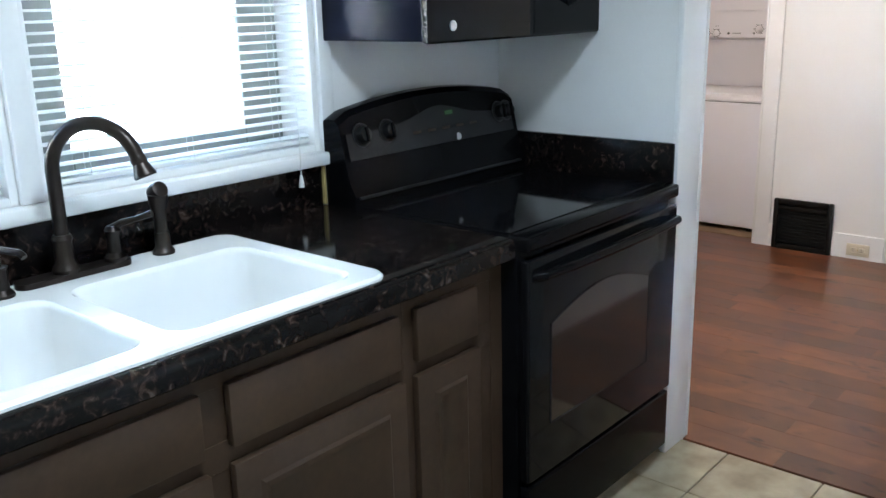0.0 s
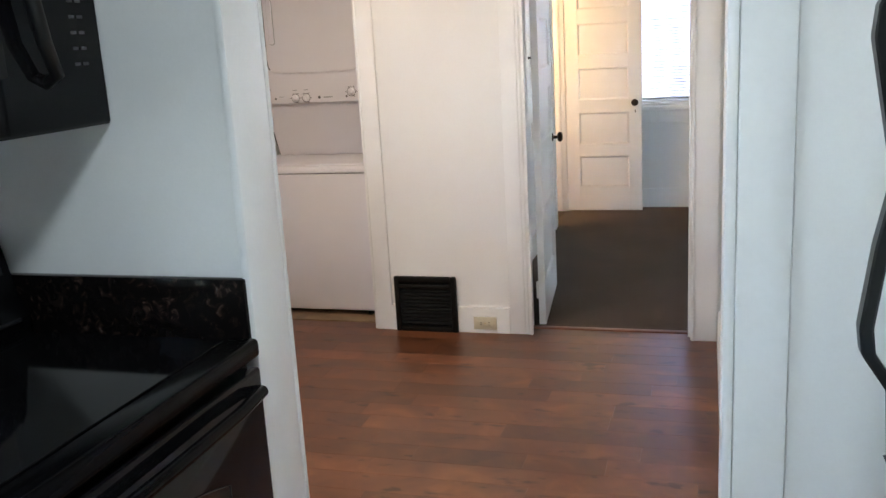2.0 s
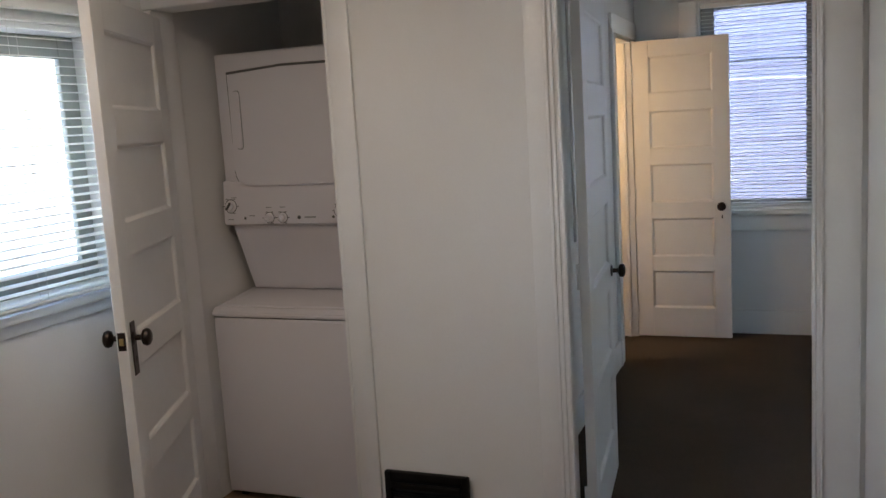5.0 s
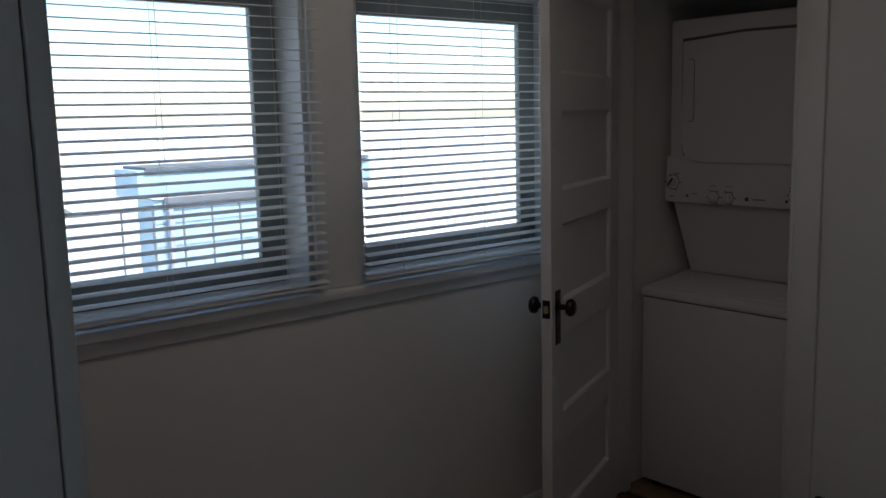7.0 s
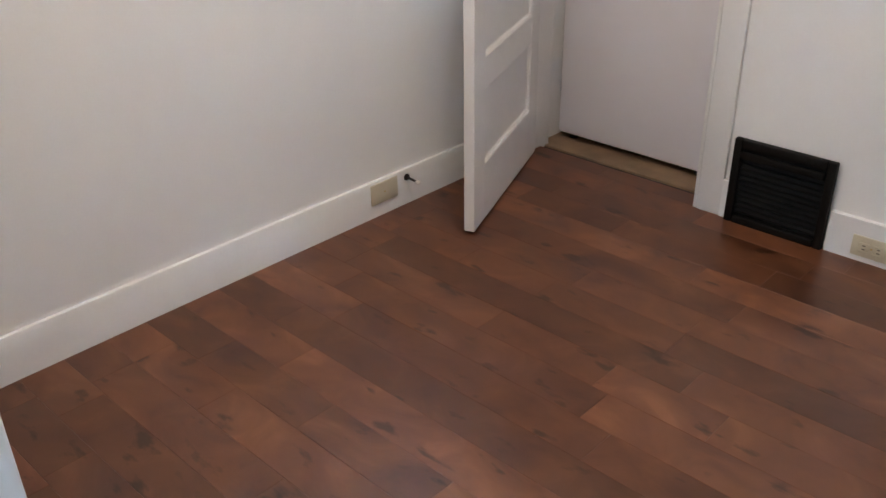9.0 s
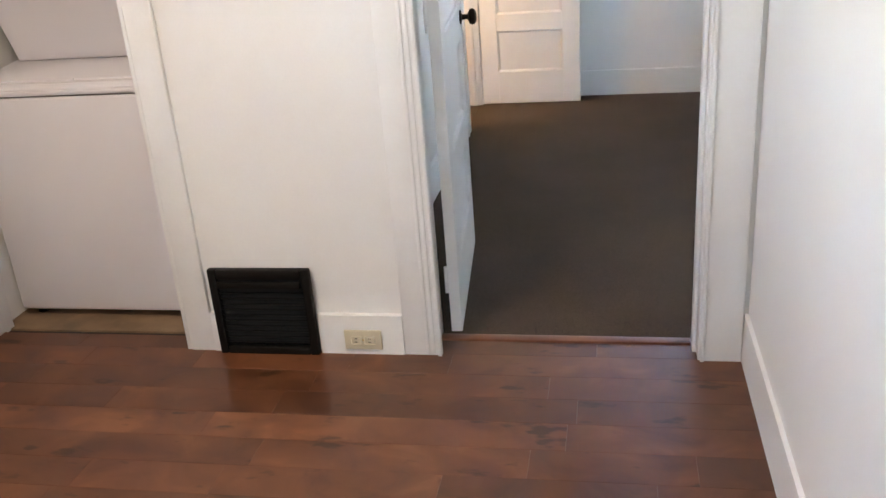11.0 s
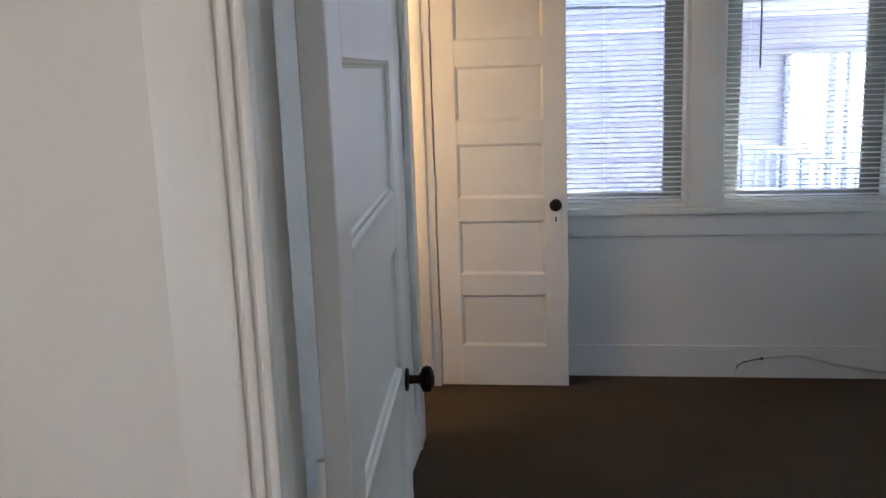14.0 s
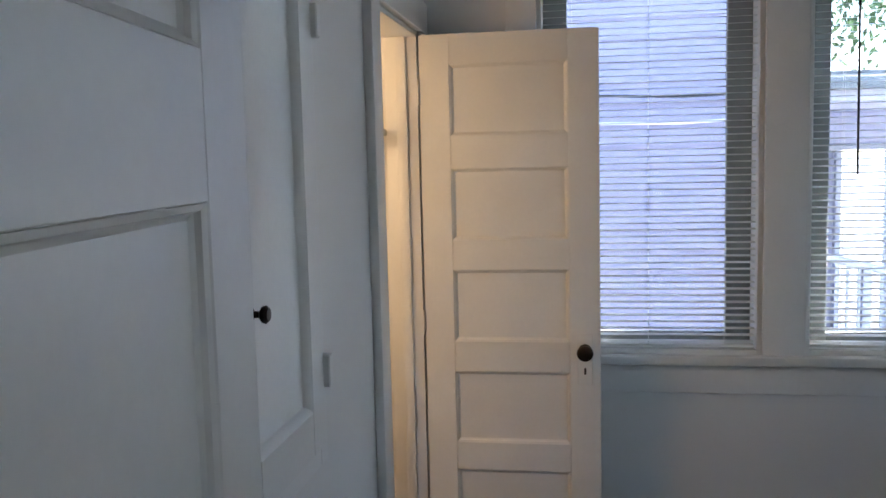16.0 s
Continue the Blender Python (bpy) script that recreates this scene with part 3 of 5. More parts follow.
def panel_door(name, m, width, height, label, side=1, knob_z=0.93, knob_mat=None, plate=None, plate_mat=None, latch=False, stile=0.108, field=None):
    """A five-panel door; hinge at the origin, width along x, thickness along y from 0 to side * 0.036."""
    t = thing(name, m, label, "door", "", "structure")
    th = 0.036
    y0, y1 = sorted((0.0, side * th))
    part("stile", box(bmn(), 0, stile, y0, y1, 0.01, height, 0.002, 1), DOOR, t)
    part("stile", box(bmn(), width - stile, width, y0, y1, 0.01, height, 0.002, 1), DOOR, t)
    field = field or height
    edges = [0.01] + [v * field for p in PANELS for v in p] + [height]
    for k in range(0, len(edges), 2):
        part("rail", box(bmn(), stile, width - stile, y0, y1, edges[k], edges[k + 1], 0.0012, 1), DOOR, t)
    for lo, hi in PANELS:
        a, b, c, d = stile, width - stile, lo * field, hi * field
        bm = bmn()
        ym = (y0 + y1) / 2
        for f in (-1, 1):
            # sloped sticking round a flat field, sunk behind the rails
            yo, yi = ym + f * (th / 2 - 0.0015), ym + f * 0.005
            g = 0.013
            ring = [[bm.verts.new(p) for p in ((a + i, y, c + i), (b - i, y, c + i), (b - i, y, d - i), (a + i, y, d - i))] for i, y in ((0.0005, yo), (g * 0.45, yo - f * 0.003), (g * 0.6, yi + f * 0.0035), (g, yi))]
            for p, q in zip(ring, ring[1:]):
                for i in range(4):
                    bm.faces.new((p[i], p[(i + 1) % 4], q[(i + 1) % 4], q[i]))
            bm.faces.new(ring[-1])
        part("panel", bm, DOOR, t)
    kx = width - 0.055
    for f in (-1, 1):
        y = y1 if f > 0 else y0
        knob(t, Matrix.Translation((kx, y, knob_z)) @ Matrix.Rotation(radians(-90 * f), 4, "X"), knob_mat or BRONZE, None)
        if plate:
            w, lo, hi = plate
            ya, yb = (y, y + 0.004) if f > 0 else (y - 0.004, y)
            part("knob_plate", box(bmn(), kx - w / 2, kx + w / 2, ya, yb, knob_z + lo, knob_z + hi, 0.0015, 1), plate_mat, t, "tall keyhole plate")
            part("keyhole", box(bmn(), kx - 0.0035, kx + 0.0035, ya - 0.0008, yb + 0.0008, knob_z - 0.085, knob_z - 0.062, 0.0008, 1), SLOT, t)
    if latch:
        part("latch_plate", box(bmn(), width - 0.0015, width + 0.0015, y0 + 0.005, y1 - 0.005, knob_z - 0.03, knob_z + 0.03, 0.0005, 1), BRONZE, t, "dark latch plate")
        part("latch_bolt", box(bmn(), width, width + 0.008, y0 + 0.011, y1 - 0.011, knob_z - 0.012, knob_z + 0.012, 0.002, 1), BRASS, t, "brass latch bolt")
    for z in (0.2, height / 2, height - 0.2):
        bm = cyl(bmn(), (-0.004, y0 - 0.004 if side > 0 else y1 + 0.004, z - 0.045), (-0.004, y0 - 0.004 if side > 0 else y1 + 0.004, z + 0.045), 0.006, n=10)
        part("hinge", bm, DOOR, t)
    return t


# laundry closet door, swung out into the room
panel_door("door_laundry_closet", pose(CL + 0.002, A0 - 0.012, 0, 0, 0, math.degrees(math.atan2(4.672 - A0, -1.738 - CL))), 0.752, 2.055,
           "white five-panel closet door standing open with dark knobs", 1, 0.95, BRONZE, (0.042, -0.125, 0.055), BRONZE, True)
# bedroom door, opened flat inwards
panel_door("door_bedroom", pose(-0.408, A1 - 0.010, 0, 0, 0, 95.0), 0.78, 2.045,
           "white five-panel bedroom door opened back with a dark knob", -1, 0.915, BRONZE, field=2.055)
# bedroom closet door
panel_door("door_bedroom_closet", pose(BX0 + 0.008, 8.66, 0, 0, 0, 0.0), 0.628, 2.045,
           "white five-panel closet door open under warm light", 1, 0.92, BRONZE, (0.052, -0.125, 0.06), DOOR)


# ---- kitchen ----
APPL_DIM = material("dim_grey_print", (0.05, 0.05, 0.055), 0.5)
DULL = material("dull_metal", (0.05, 0.05, 0.053), 0.42, metal=0.7)

def raised_front(name, parent, x, y0, y1, z0, z1, mat, arch=False):
    """A cabinet front with a frame and a recessed field, facing +x from x."""
    bm = bmn()
    box(bm, x, x + 0.019, y0, y1, z0, z1, 0.004, 2)
    ob = part(name, bm, mat, parent)
    if arch:
        b2 = bmn()
        f = 0.052
        ring = []
        for i, xx in ((0.0, 0.0195), (0.007, 0.0245), (0.016, 0.0245), (0.024, 0.0202)):
            ring.append([b2.verts.new((x + xx, a, b)) for a, b in ((y0 + f + i, z0 + f + i), (y1 - f - i, z0 + f + i), (y1 - f - i, z1 - f - i), (y0 + f + i, z1 - f - i))])
        for p, q in zip(ring, ring[1:]):
            for i in range(4):
                b2.faces.new((p[i], p[(i + 1) % 4], q[(i + 1) % 4], q[i]))
        b2.faces.new(ring[-1])
        part("panel_moulding", b2, mat, ob)
    return ob


CFX = -0.515


def base_cabinet(y0, y1, fronts, label):
    t = thing("base_cabinet", pose(0, 0, 0), label, "cabinet", "base cabinets along the window wall")
    bm = bmn()
    box(bm, KX + 0.002, CFX - 0.019, y0 + 0.0005, y1 - 0.0005, 0.10, 0.70, 0.001, 1)
    part("body", bm, CABINET, t)
    bm = bmn()
    for a, b in ((y0 + 0.0005, y0 + 0.045), (y1 - 0.045, y1 - 0.0005)):
        box(bm, CFX - 0.0185, CFX, a, b, 0.10, 0.872, 0.001, 1)
    for a, b in ((0.10, 0.15), (0.66, 0.715), (0.82, 0.872)):
        box(bm, CFX - 0.0185, CFX - 0.0003, y0 + 0.045, y1 - 0.045, a, b, 0.0005, 1)
    box(bm, CFX - 0.0184, CFX - 0.003, y0 + 0.044, y1 - 0.044, 0.14, 0.84)
    part("face_frame", bm, CABINET, t)
    part("kick_board", box(bmn(), CFX - 0.09, CFX - 0.07, y0 + 0.0005, y1 - 0.0005, -0.005, 0.10), BLACK_PLASTIC, t)
    for kind, a, b in fronts:
        if kind == "drawer":
            raised_front("drawer_front", t, CFX, a, b, 0.705, 0.827, CABINET)
        else:
            raised_front("door", t, CFX, a, b, 0.125, 0.672, CABINET, True)
    return t


base_cabinet(1.492, 1.845, [("drawer", 1.522, 1.73), ("door", 1.518, 1.738)], "narrow brown-stained base cabinet beside the stove")
base_cabinet(0.46, 1.4915, [("drawer", 1.035, 1.468), ("door", 1.033, 1.48), ("drawer", 0.50, 0.978), ("door", 0.485, 0.985)], "brown-stained sink base cabinet with two doors")
base_cabinet(-0.55, 0.4595, [("drawer", -0.50, -0.06), ("door", -0.50, -0.06), ("drawer", 0.0, 0.43), ("door", 0.0, 0.43)], "brown-stained base cabinet under the dark worktop")

# worktop, in one piece round the sink cut-out, with a rolled front edge
SY0, SY1, SX0, SX1 = 0.60, 1.455, -1.068, -0.500
bm = bmn()
zt, zb, fx = 0.915, 0.872, -0.474
box(bm, KX + 0.001, SX0 + 0.03, -0.6, 1.846, zb, zt)
box(bm, SX0 + 0.03, SX1 - 0.03, -0.6, SY0 + 0.03, zb, zt)
box(bm, SX0 + 0.03, SX1 - 0.03, SY1 - 0.03, 1.846, zb, zt)
rolled = [(SX1 - 0.03, zb), (SX1 - 0.03, zt), (fx - 0.02, zt)] + [(fx - 0.02 + 0.02 * math.sin(a), zt - 0.02 + 0.02 * math.cos(a)) for a in (0.4, 0.8, 1.2, 1.57)] + [(fx, zb - 0.004), (fx - 0.008, zb - 0.010), (fx - 0.02, zb - 0.010), (fx - 0.02, zb)]
extrude_profile(bm, rolled, lambda a, b, k: (a, (-0.6, 1.846)[k], b))
solid("worktop", bm, GRANITE, "dark speckled granite-look laminate worktop with rolled edge", "worktop", "")
solid("backsplash", box(bmn(), KX + 0.001, KX + 0.021, -0.6, 1.842, zt + 0.0005, 1.029, 0.003), GRANITE, "dark speckled backsplash strip under the window", "backsplash", "")
solid("backsplash_end_strip", box(bmn(), KX + 0.002, KX + 0.026, 1.843, 1.852, 0.9165, 1.024, 0.001, 1), material("bare_yellow_wood", (0.45, 0.34, 0.13), 0.6, vary=0.1, scale=30), "bare yellowish wood end of the backsplash", "trim strip", "")
solid("side_splash", box(bmn(), -1.13, -0.487, P0 - 0.022, P0 - 0.0005, 0.885, 1.029, 0.003), GRANITE, "dark speckled splash panel on the wall beside the stove", "backsplash", "")


def superrect(cx, cy, hx, hy, r, n=6):
    pts = []
    for sx, sy, a0 in ((1, 1, 0), (-1, 1, 90), (-1, -1, 180), (1, -1, 270)):
        for k in range(n + 1):
            a = radians(a0 + 90 * k / n)
            pts.append((cx + sx * (hx - r) + r * math.cos(a), cy + sy * (hy - r) + r * math.sin(a)))
    return pts


def sink():
    t = thing("kitchen_sink", pose(0, 0, zt), "white enamel double-bowl drop-in sink set in the worktop", "sink")
    cx, cy = (SX0 + SX1) / 2, (SY0 + SY1) / 2
    hx, hy = (SX1 - SX0) / 2, (SY1 - SY0) / 2
    bowls = [(-0.742, 1.188, 0.200, 0.214), (-0.742, 0.792, 0.200, 0.138)]

    def loop(bm, pts, z):
        return [bm.verts.new((x, y, z)) for x, y in pts]

    def band(bm, a, b):
        for i in range(len(a)):
            bm.faces.new((a[i], a[(i + 1) % len(a)], b[(i + 1) % len(b)], b[i]))

    bm = bmn()
    outs = [loop(bm, superrect(cx, cy, hx, hy, 0.045), 0.0005), loop(bm, superrect(cx, cy, hx, hy, 0.045), 0.006), loop(bm, superrect(cx, cy, hx - 0.006, hy - 0.006, 0.04), 0.012), loop(bm, superrect(cx, cy, hx - 0.02, hy - 0.02, 0.03), 0.012)]
    for a, b in zip(outs, outs[1:]):
        band(bm, a, b)
    rims = [loop(bm, superrect(x, y, a, b, 0.05), 0.012) for x, y, a, b in bowls]
    es = []
    for lp in (outs[-1], *rims):
        es += [bm.edges.get((lp[i], lp[(i + 1) % len(lp)])) or bm.edges.new((lp[i], lp[(i + 1) % len(lp)])) for i in range(len(lp))]
    bmesh.ops.triangle_fill(bm, use_beauty=True, edges=es)
    for f in [f for f in bm.faces if any(all(abs(v.co.x - x) <= a + 1e-4 and abs(v.co.y - y) <= b + 1e-4 for v in f.verts) for x, y, a, b in bowls)]:
        bm.faces.remove(f)
    part("rim", bm, WHITE_ENAMEL, t)
    for (x, y, a, b) in bowls:
        bm = bmn()
        lv = [loop(bm, superrect(x, y, a - i, b - i, r), z) for i, r, z in ((0.0, 0.05, 0.012), (0.004, 0.05, 0.009), (0.008, 0.05, 0.0), (0.014, 0.05, -0.06), (0.022, 0.055, -0.15), (0.035, 0.06, -0.175), (0.07, 0.05, -0.182))]
        for p, q in zip(lv, lv[1:]):
            band(bm, p, q)
        bm.faces.new(lv[-1])
        bowl = part("bowl", bm, WHITE_ENAMEL, t)
        bm = lathe(bmn(), [(0.0, -0.180), (0.02, -0.180), (0.036, -0.1795), (0.042, -0.1815)], Matrix.Translation((x, y, 0)))
        part("drain", bm, STEEL, bowl, "round steel drain")
    return t


sink()


def arc_points(base, up, reach, drop, direction, n=22):
    """A gooseneck: straight up, a half turn over towards direction, then a short drop."""
    d = Vector(direction).normalized()
    b = Vector(base)
    pts = [b + Vector((0, 0, up * k / 6)) for k in range(7)]
    r = reach / 2
    c = b + Vector((0, 0, up)) + d * r
    for k in range(1, n):
        a = math.pi - math.radians(172) * k / n
        pts.append(c + d * (r * math.cos(a)) + Vector((0, 0, r * 1.02 * math.sin(a))))
    return pts


def faucet():
    z = zt + 0.0125
    t = thing("kitchen_faucet", pose(0, 0, z), "oil-rubbed bronze gooseneck faucet with lever and sprayer", "faucet")
    bm = bmn()
    extrude_profile(bm, superrect(-1.022, 1.045, 0.026, 0.125, 0.025), lambda a, b, k: (a, b, (0.0, 0.012)[k]))
    part("base_plate", bm, BRONZE, t)
    x, y = -1.022, 1.028
    part("spout_base", lathe(bmn(), [(0.0, 0.012), (0.027, 0.012), (0.028, 0.02), (0.020, 0.035), (0.018, 0.075), (0.021, 0.082), (0.017, 0.092), (0.0, 0.092)], Matrix.Translation((x, y, 0))), BRONZE, t)
    pts = arc_points((x, y, 0.085), 0.135, 0.195, 0.03, (0.86, 0.5, 0))
    part("spout", tube(bmn(), pts, 0.0145, 14), BRONZE, t)
    e, d = pts[-1], (pts[-1] - pts[-2]).normalized()
    turn = d.to_track_quat("Z", "Y").to_matrix().to_4x4()
    part("spray_head", lathe(bmn(), [(0.0, -0.01), (0.014, -0.01), (0.017, 0.0), (0.015, 0.008), (0.019, 0.02), (0.023, 0.032), (0.021, 0.036), (0.0, 0.036)], Matrix.Translation(e) @ turn), BRONZE, t)
    part("lever_base", lathe(bmn(), [(0.0, 0.012), (0.024, 0.012), (0.024, 0.02), (0.015, 0.03), (0.014, 0.07), (0.018, 0.078), (0.012, 0.088), (0.0, 0.09)], Matrix.Translation((-1.02, 1.138, 0))), BRONZE, t)
    part("lever", tube(bmn(), [(-1.02, 1.138, 0.082), (-1.005, 1.155, 0.094), (-0.985, 1.172, 0.1), (-0.955, 1.197, 0.112)], [0.009, 0.008, 0.006, 0.0075], 10), BRONZE, t)
    return t


faucet()


def side_sprayer():
    t = thing("side_sprayer", pose(-1.022, 1.255, zt + 0.0125), "dark bronze side sprayer standing on the sink rim", "sprayer")
    part("holder", lathe(bmn(), [(0.0, 0.0), (0.025, 0.0), (0.025, 0.006), (0.017, 0.018), (0.016, 0.05), (0.0, 0.05)]), BRONZE, t)
    part("handle", lathe(bmn(), [(0.0, 0.048), (0.014, 0.05), (0.015, 0.09), (0.02, 0.115), (0.023, 0.135), (0.0, 0.145)]), BRONZE, t)
    part("nozzle", lathe(bmn(), [(0.0, 0.0), (0.019, 0.0), (0.021, 0.012), (0.018, 0.03), (0.0, 0.036)], Matrix.Translation((-0.012, 0, 0.135)) @ Matrix.Rotation(radians(62), 4, "Y")), BRONZE, t)


def soap_dispenser():
    t = thing("soap_dispenser", pose(-1.0, 0.885, zt + 0.0125), "dark bronze soap dispenser on the sink rim", "soap dispenser")
    part("collar", lathe(bmn(), [(0.0, 0.0), (0.024, 0.0), (0.024, 0.006), (0.016, 0.016), (0.015, 0.055), (0.018, 0.06), (0.0, 0.062)]), BRONZE, t)
    part("pump_spout", tube(bmn(), [(0, 0, 0.06), (0, 0, 0.088), (0.012, 0.004, 0.096), (0.06, 0.02, 0.094), (0.07, 0.023, 0.086)], 0.007, 10), BRONZE, t)


side_sprayer()
soap_dispenser()


def pull_cord(name, x, y, z0, z1, label):
    t = thing(name, pose(x, y, z0), label, "blind cord")
    part("cord", tube(bmn(), [(0, 0, 0.03), (0.001, 0.001, (z1 - z0) * 0.5), (0, 0, z1 - z0)], 0.0012, 6), CORD, t)
    part("tassel", lathe(bmn(), [(0.0, 0.0), (0.0075, 0.0), (0.007, 0.012), (0.0035, 0.032), (0.0, 0.035)]), SLAT, t)


pull_cord("blind_pull_cord", KX + 0.05, 1.742, 0.985, 1.20, "white blind cord with a plastic tassel over the sill")


def stove():
    x0, x1, y0, y1 = -1.135, -0.475, 1.853, 2.63
    t = thing("electric_range", pose(0, 0, 0), "black electric range with glass top against the wall", "stove")
    part("body", box(bmn(), x0, x1, y0, y1, 0.05, 0.898, 0.004), BLACK, t)
    for a in (x0 + 0.06, x1 - 0.06):
        for b in (y0 + 0.06, y1 - 0.06):
            part("foot", cyl(bmn(), (a, b, -0.008), (a, b, 0.055), 0.018, n=12), BLACK_PLASTIC, t)
    top = part("cooktop", box(bmn(), x0 + 0.06, x1 + 0.012, y0 + 0.002, y1 - 0.002, 0.8985, 0.914, 0.005), BLACK, t)
    part("glass_top", box(bmn(), x0 + 0.085, x1 - 0.035, y0 + 0.022, y1 - 0.022, 0.9145, 0.9185, 0.0015, 1), BLACK_GLASS, top, "glossy black ceramic glass")
    part("front_lip", box(bmn(), x1 - 0.032, x1 + 0.034, y0 + 0.001, y1 - 0.001, 0.880, 0.9205, 0.010, 3), BLACK, top)
    # console with a bowed top edge
    bm = bmn()
    n = 18
    front, back = [], []
    for k in range(n + 1):
        u = k / n
        y = y0 + u * (y1 + 0.018 - y0)
        rise = 1.168 + 0.042 * math.sin(math.pi * u) ** 0.8
        if u == 0 or u == 1:
            rise -= 0.012
        ring = [(x0, 0.90), (x0 + 0.115, 0.90), (x0 + 0.118, 0.945), (x0 + 0.096, 0.985), (x0 + 0.060, rise - 0.018), (x0 + 0.045, rise - 0.003), (x0 + 0.02, rise), (x0, rise - 0.006)]
        front.append([bm.verts.new((a, y, b)) for a, b in ring])
    for p, q in zip(front, front[1:]):
        for i in range(len(p)):
            bm.faces.new((p[i], p[(i + 1) % len(p)], q[(i + 1) % len(p)], q[i]))
    bm.faces.new(front[0])
    bm.faces.new(front[-1])
    con = part("console", bm, BLACK, t)
    lean = math.atan2(0.036, 0.17)
    face = Matrix.Translation((x0 + 0.0795, 0, 1.085)) @ Matrix.Rotation(-lean, 4, "Y") @ Matrix.Rotation(radians(90), 4, "Y")
    # strip behind the burners
    part("rear_trim", box(bmn(), x0 + 0.117, x0 + 0.124, y0 + 0.012, y1 - 0.012, 0.938, 0.946, 0.002, 1), DULL, con, "thin dull metal rear trim")
    # full-width grey fascia, its upper edge bowed over the clock
    brow = [(y1 - 0.012 - (y1 - y0 - 0.024) * k / 24, k / 24) for k in range(25)]
    o = [(0.044, y0 + 0.012), (0.044, y1 - 0.012)] + [(-0.030 - 0.042 * math.exp(-((u - 0.48) / 0.17) ** 2), y) for y, u in brow]
    bm = bmn()
    extrude_profile(bm, o, lambda a, b, k: face @ Vector((a, b, 0.0005 + 0.0022 * k)))
    part("control_panel", bm, CONTROL, con, "dark grey bowed control fascia")
    for y in (1.925, 2.028, 2.552, 2.628 - 0.035):
        k = part("knob", lathe(bmn(), [(0.0, 0.0), (0.030, 0.0), (0.031, 0.003), (0.023, 0.005), (0.022, 0.018), (0.019, 0.024), (0.0, 0.025)], face @ Matrix.Translation((-0.022, y, 0.0))), BLACK_PLASTIC, con)
        bm = bmn()
        box(bm, -0.021, 0.021, -0.0045, 0.0045, 0.02, 0.031, 0.002, 1)
        bm.transform(face @ Matrix.Translation((-0.022, y, 0)))
        part("grip", bm, BLACK, k)
        part("ring", lathe(bmn(), [(0.0312, 0.0), (0.0345, 0.0), (0.034, 0.0035), (0.0312, 0.003), (0.0312, 0.0)], face @ Matrix.Translation((-0.022, y, 0.0))), DULL, k, "dull chrome ring")
    bm = bmn()
    box(bm, -0.052, -0.040, 2.285, 2.32, 0.0032, 0.0044)
    bm.transform(face)
    part("clock_display", bm, LED, con, "small green lit clock digits")
    for j in range(5):
        bm = bmn()
        box(bm, -0.006, 0.002, 2.13 + 0.066 * j, 2.165 + 0.066 * j, 0.0032, 0.004)
        bm.transform(face)
        part("key_print", bm, CABINET, con)
    part("badge", lathe(bmn(), [(0.0, 0.0), (0.011, 0.0), (0.011, 0.003), (0.0, 0.0035)], face @ Matrix.Translation((0.032, 2.33, 0.003))), STEEL, con, "round metal badge")
    # oven door
    d = part("oven_door", box(bmn(), x1, x1 + 0.032, y0 + 0.004, y1 - 0.004, 0.268, 0.860, 0.008, 3), BLACK_GLASS, t)
    wy0, wy1, wz0, wz1 = 1.953, 2.458, 0.408, 0.680
    top_edge = [(wy1 - (wy1 - wy0) * k / 12, wz1 + 0.052 * math.sin(math.pi * k / 12)) for k in range(13)]
    o = [(wy0, wz0), (wy1, wz0)] + top_edge
    bm = bmn()
    extrude_profile(bm, o, lambda a, b, k: (x1 + 0.0305 + 0.003 * k, a, b))
    win = part("oven_window", bm, OVEN_GLASS, d, "brownish see-through oven window")
    bm = bmn()
    tube(bm, [(x1 + 0.0335, a, b) for a, b in o + [o[0]]], 0.0022, 6)
    part("window_border", bm, CONTROL, win)
    hb = bmn()
    tube(hb, [(x1 + 0.028, y0 + 0.03, 0.815), (x1 + 0.052, y0 + 0.045, 0.822), (x1 + 0.066, y0 + 0.16, 0.824), (x1 + 0.068, (y0 + y1) / 2, 0.824), (x1 + 0.066, y1 - 0.16, 0.824), (x1 + 0.052, y1 - 0.045, 0.822), (x1 + 0.028, y1 - 0.03, 0.815)], 0.013, 12)
    part("door_handle", hb, BLACK, d, "bowed black bar handle")
    dr = part("storage_drawer", box(bmn(), x1, x1 + 0.028, y0 + 0.004, y1 - 0.004, 0.065, 0.255, 0.008, 3), BLACK, t)
    return t


LED = bpy.data.materials.new("green_led")
LED.use_nodes = True
LED.node_tree.nodes["Principled BSDF"].inputs["Base Color"].default_value = (0.01, 0.05, 0.01, 1)
LED.node_tree.nodes["Principled BSDF"].inputs["Emission Color"].default_value = (0.05, 0.6, 0.08, 1)
LED.node_tree.nodes["Principled BSDF"].inputs["Emission Strength"].default_value = 0.002
stove()


